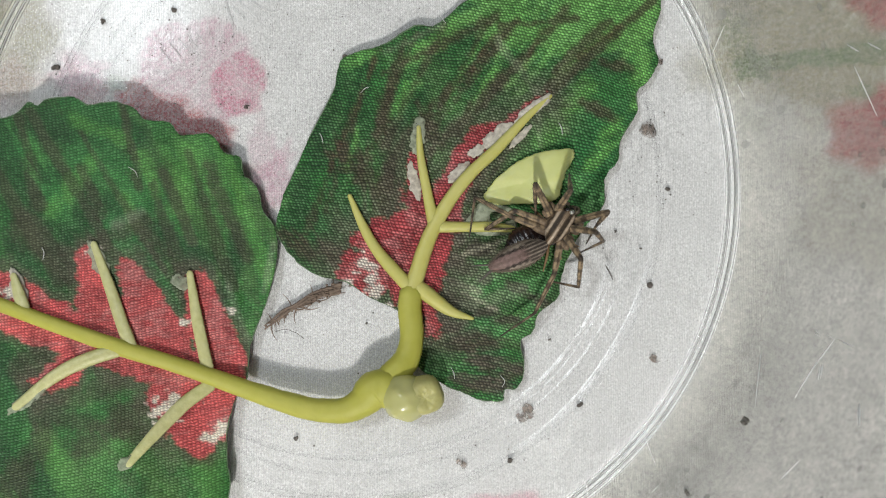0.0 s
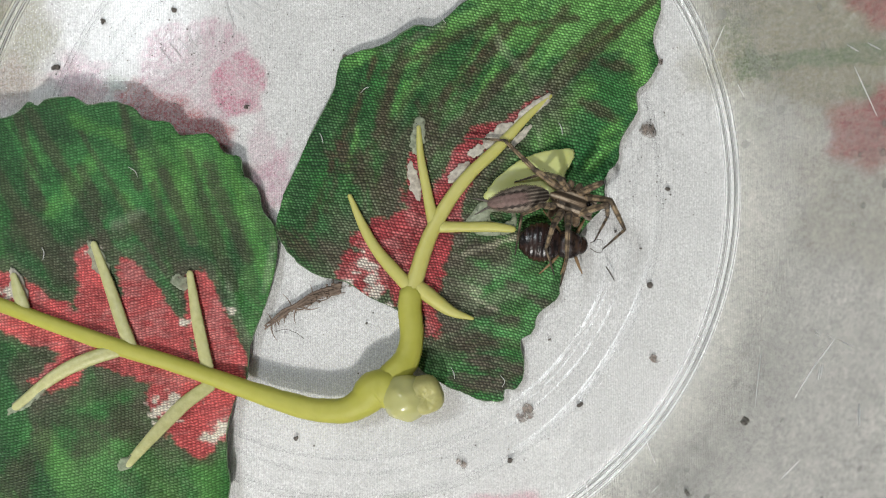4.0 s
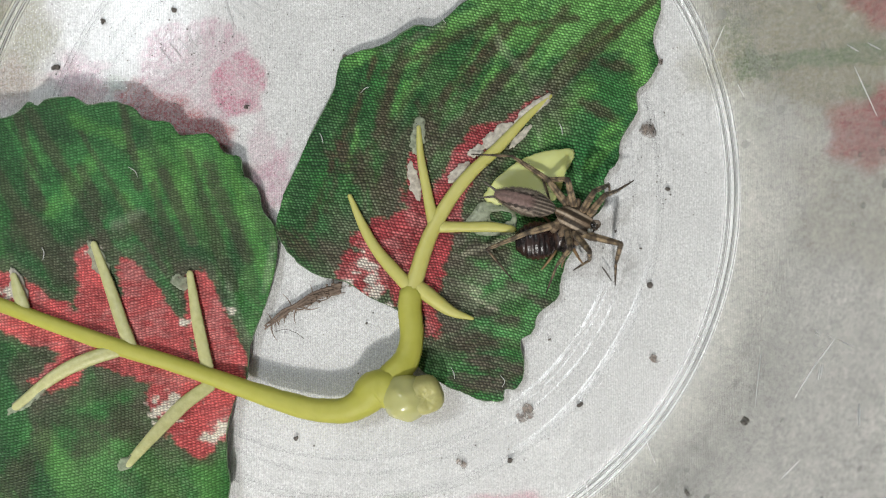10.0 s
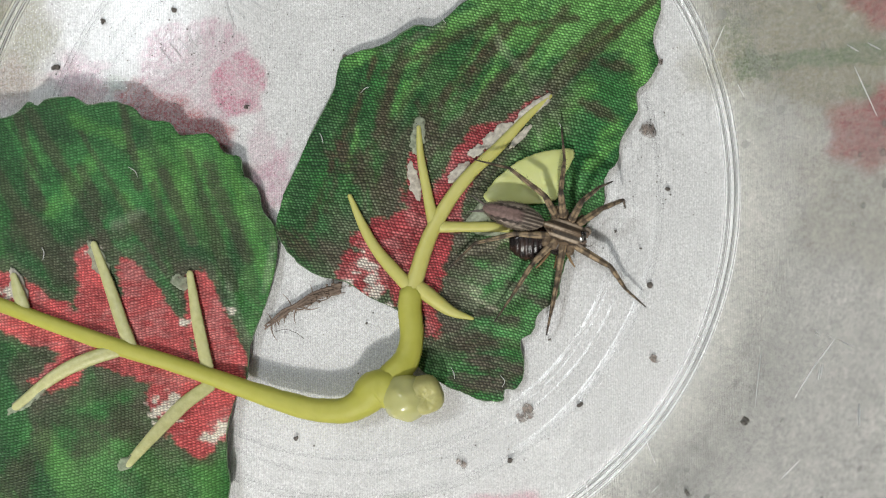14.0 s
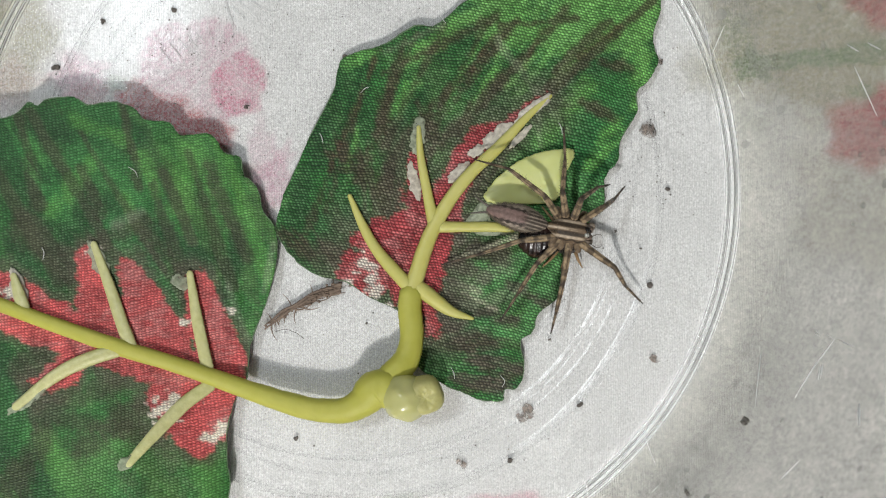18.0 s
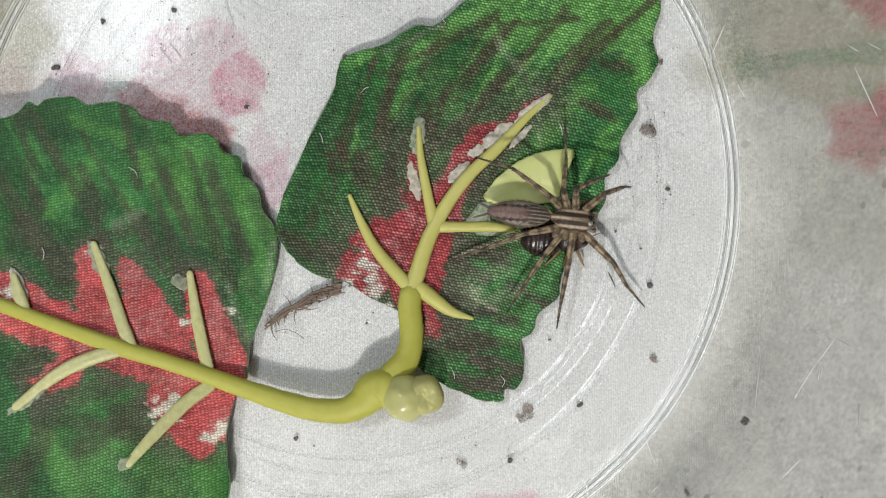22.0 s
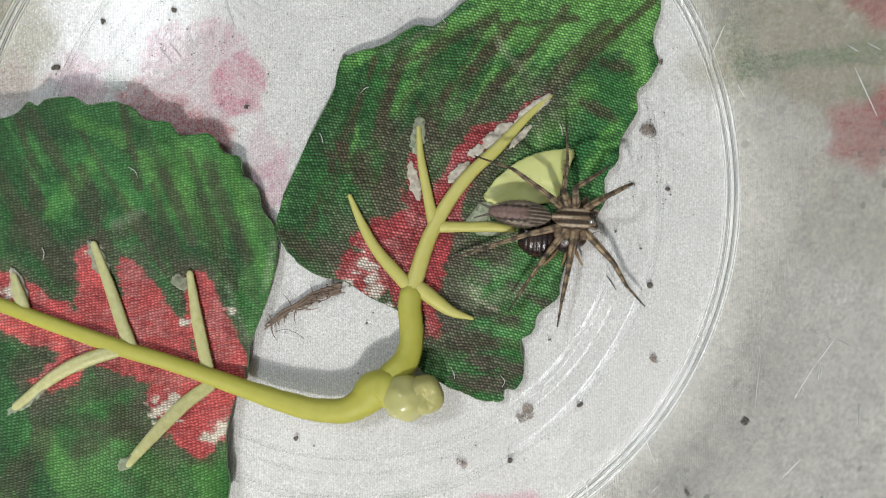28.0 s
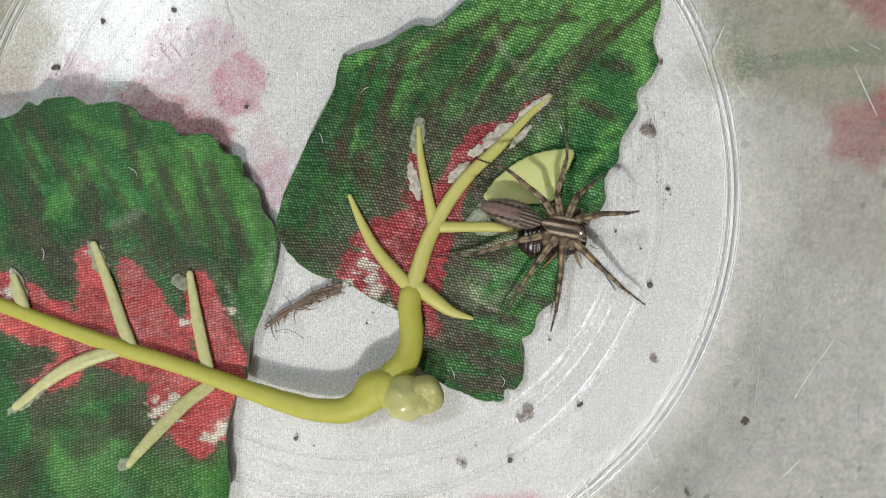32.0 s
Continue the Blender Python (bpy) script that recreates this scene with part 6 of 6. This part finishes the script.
POSE_L = dict(waist=(14.05, 4.32), head=(19.76, 3.94), tip=(6.02, 5.17),
    L1=((20.56, 6.3), (24.11, 7.68), (25.55, 7.99)), L2=((17.3, 7.28), (20.23, 9.54), (22.31, 11.16)), L3=((15.63, 7.66), (16.44, 12.09), (16.3, 16.85)), L4=((13.51, 7.06), (8.61, 10.7), (4.27, 12.5)), R1=((23.07, -2.58), (24.96, -4.73), (27.06, -6.88)), R2=((16.39, -5.24), (15.74, -8.61), (15.43, -11)), R3=((12.22, -2.96), (9.38, -7.29), (7.99, -9.81)), R4=((9.41, 1.29), (6.28, 0.23), (3.48, -0.71)))
POSE_M = dict(waist=(13.27, 4.32), head=(19.14, 2.24), tip=(5.71, 6.41),
    L1=((19.8, 4.78), (24.5, 5.27), (26.74, 5.46)), L2=((17.3, 6.9), (20.23, 8.99), (22.23, 10.52)), L3=((15.25, 7.66), (16.36, 12.09), (16.3, 16.85)), L4=((13.2, 6.9), (8.61, 10.7), (4.27, 12.34)), R1=((22.46, -3.11), (24.73, -5.19), (27.14, -7.2)), R2=((15.63, -5.99), (15.12, -9.23), (14.95, -11.39)), R3=((11.84, -3.34), (8.99, -7.68), (7.44, -10.21)), R4=((9.18, 1.44), (6.28, 0.23), (3.48, -0.71)))
POSE_N = dict(waist=(13.43, 3.63), head=(19.06, 2.55), tip=(5.87, 5.79),
    L1=((20.18, 4.48), (24.5, 4.73), (26.66, 5.14)), L2=((17.3, 6.75), (20.23, 8.99), (22.23, 10.36)), L3=((15.02, 7.28), (16.36, 12.09), (16.3, 16.85)), L4=((13.2, 6.6), (8.37, 10.54), (4.27, 12.34)), R1=((22.46, -3.34), (24.89, -5.35), (27.37, -7.2)), R2=((15.93, -5.61), (15.35, -9.23), (15.03, -11.16)), R3=((11.84, -3.34), (8.99, -7.68), (7.6, -10.21)), R4=((9.56, 0.99), (6.28, -0.08), (3.48, -0.71)))
for t, stand in ((0, POSE_A), (0.25, POSE_A), (0.6, POSE_B), (1.6, POSE_B), (1.9, POSE_C), (2.3, POSE_C), (2.7, POSE_D), (3.1, POSE_D), (3.5, POSE_E), (4.2, POSE_E), (5.2, POSE_F), (6.1, POSE_F), (6.5, POSE_G), (10.4, POSE_G), (10.8, POSE_H), (14.5, POSE_H), (16.5, POSE_I), (18.3, POSE_I), (19.5, POSE_J), (21.5, POSE_J), (22.6, POSE_K), (24, POSE_K), (25, POSE_L), (26, POSE_L), (27.4, POSE_K), (28.3, POSE_K), (28.9, POSE_M), (31, POSE_M), (31.6, POSE_N), (32, POSE_N)):
    stance(t, **stand)


def between(t):
    """The stance at t, eased between the listed ones."""
    i = max(k for k in range(len(STANCES)) if STANCES[k][0] <= t + 1e-6)
    j = min(i + 1, len(STANCES) - 1)
    (t0, *a), (t1, *b) = STANCES[i], STANCES[j]
    u = 0.0 if t1 <= t0 else (t - t0) / (t1 - t0)
    u = u * u * (3 - 2 * u)

    def mid(p, q):
        return np.array(p) * (1 - u) + np.array(q) * u
    return mid(a[0], b[0]), mid(a[1], b[1]), mid(a[2], b[2]), {k: [mid(p, q) for p, q in zip(a[3][k], b[3][k])] for k in a[3]}


BODY_Z = 4.1


def aimed(place, d, up=(0, 0, 1)):
    """A pose whose x runs along d."""
    x = Vector(d).normalized()
    y = Vector(up).cross(x)
    y = y.normalized() if y.length > 0.08 else Vector((0, 1, 0)).cross(x).cross(x).normalized()
    z = x.cross(y)
    m = Matrix((x, y, z)).transposed().to_4x4()
    m.translation = Vector(place) * MM
    return m


def step(a, target, length, want, floor):
    """The end of a limb piece of fixed length from a, over the plan point target, going up (1) or down (-1)."""
    flat = Vector((target[0] - a.x, target[1] - a.y, 0))
    d = flat.length
    rise = math.sqrt(max(length * length - d * d, 0.0)) * want
    if a.z + rise < floor:
        rise = floor - a.z
    rise = max(-0.94 * length, min(0.9 * length, rise))
    run = math.sqrt(max(length * length - rise * rise, 0.0))
    flat = flat / d * run if d > 1e-4 else Vector((run, 0, 0))
    return a + flat + Vector((0, 0, rise))


def spider_rows():
    busy = [(0, 3.6), (5.0, 6.7), (10.3, 11.0)]
    times = [round(0.1 * k, 1) for k in range(321) if k % 5 == 0 or any(a <= 0.1 * k <= b for a, b in busy)]
    rows = {"spider": [], "abdomen": [], "head": []}
    rows.update({(k, n): [] for k in legs for n in range(3)})
    for t in times:
        waist, head, tip, limbs = between(t)
        origin = Vector((waist[0], waist[1], BODY_Z))
        rows["spider"].append((t, Matrix.Translation(origin * MM)))
        ahead = Vector((head[0] - waist[0], head[1] - waist[1], -0.35))
        back = Vector((waist[0] - tip[0], waist[1] - tip[1], -0.7))
        rows["head"].append((t, aimed((0, 0, 0), ahead)))
        rows["abdomen"].append((t, aimed((0, 0, 0), back)))
        x = ahead.normalized()
        side = Vector((0, 0, 1)).cross(x).normalized()
        for k, (knee, ankle, foot) in limbs.items():
            a, b, c = JOINT_LENGTHS[int(k[1])]
            s = 1 if k[0] == "L" else -1
            hip = origin + x * (HEAD * HIPS[int(k[1])]) + side * (s * 1.25) + Vector((0, 0, -0.25))
            j1 = step(hip, knee, a, 1, 1.4)
            j2 = step(j1, ankle, b, -1, 2.2)
            j3 = step(j2, foot, c, -1, 1.9)
            for n, (p, q) in enumerate(((hip, j1), (j1, j2), (j2, j3))):
                rows[(k, n)].append((t, aimed(p - origin, q - p)))
    return rows


def prey_rows():
    table = ((0.0, (12.83, 1.33), 30, 0), (0.25, (12.83, 1.33), 30, 0), (0.6, (13.77, 0.08), -32, 15), (1.6, (13.93, -0.08), -32, 15),
             (1.9, (14.71, 0.23), -8, -10), (2.3, (14.71, 0.23), -8, -10), (2.7, (14.55, 1.1), -6, 0), (3.1, (14.55, 1.1), -6, 0),
             (3.5, (14.94, 0.86), -4, 0), (4.2, (14.94, 0.86), -4, 0), (5.2, (15.33, 1.64), 2, 0), (6.1, (15.33, 1.64), 2, 0),
             (6.5, (14.39, 1.33), 6, 5), (10.4, (14.39, 1.33), 6, 5), (10.8, (13.53, 1.1), 2, 8), (14.5, (13.61, 1.1), 2, 8),
             (16.5, (14.39, 1.1), 0, 8), (19.5, (15.02, 1.56), -2, 8), (22.6, (15.18, 1.56), -2, 8), (25.0, (14.71, 1.56), 0, 8),
             (28.5, (14.8, 1.5), 0, 8), (29.6, (14.8, 1.2), 0, 8), (32.0, (14.8, 1.2), -2, 8))
    return [(t, pose(x * MM, y * MM, 2.3 * MM, roll, 0, turn)) for t, (x, y), turn, roll in table]


def splinter_rows():
    table = ((0.0, (23.26, -3.24), -62), (0.7, (22.47, -4.43), -52), (1.6, (22.31, -4.51), -50), (2.0, (22.07, -4.75), -25), (2.6, (22.79, -3.88), -55),
             (3.5, (23.26, -3.48), -58), (6.0, (24.13, -3.24), -60), (8.0, (22.94, -3.48), -55), (10.4, (22.94, -3.48), -55), (11.0, (24.76, -4.67), -58),
             (13.0, (24.76, -4.67), -55), (17.0, (24.76, -4.03), -56), (20.0, (24.45, -3.72), -62), (23.0, (23.42, -4.43), -64),
             (25.0, (23.5, -4.27), -62), (30.0, (23.58, -4.91), -55), (32.0, (23.5, -4.83), -55))
    return [(t, pose(x * MM, y * MM, 1.2 * MM, 0, 0, turn)) for t, (x, y), turn in table]


def motions():
    rows = spider_rows()
    walk(spider, rows["spider"])
    walk(abdomen, rows["abdomen"])
    walk(cephalothorax, rows["head"])
    for k, pieces in legs.items():
        for n, piece in enumerate(pieces):
            walk(piece, rows[(k, n)])
    walk(prey, prey_rows())
    walk(splinter, splinter_rows())


motions()
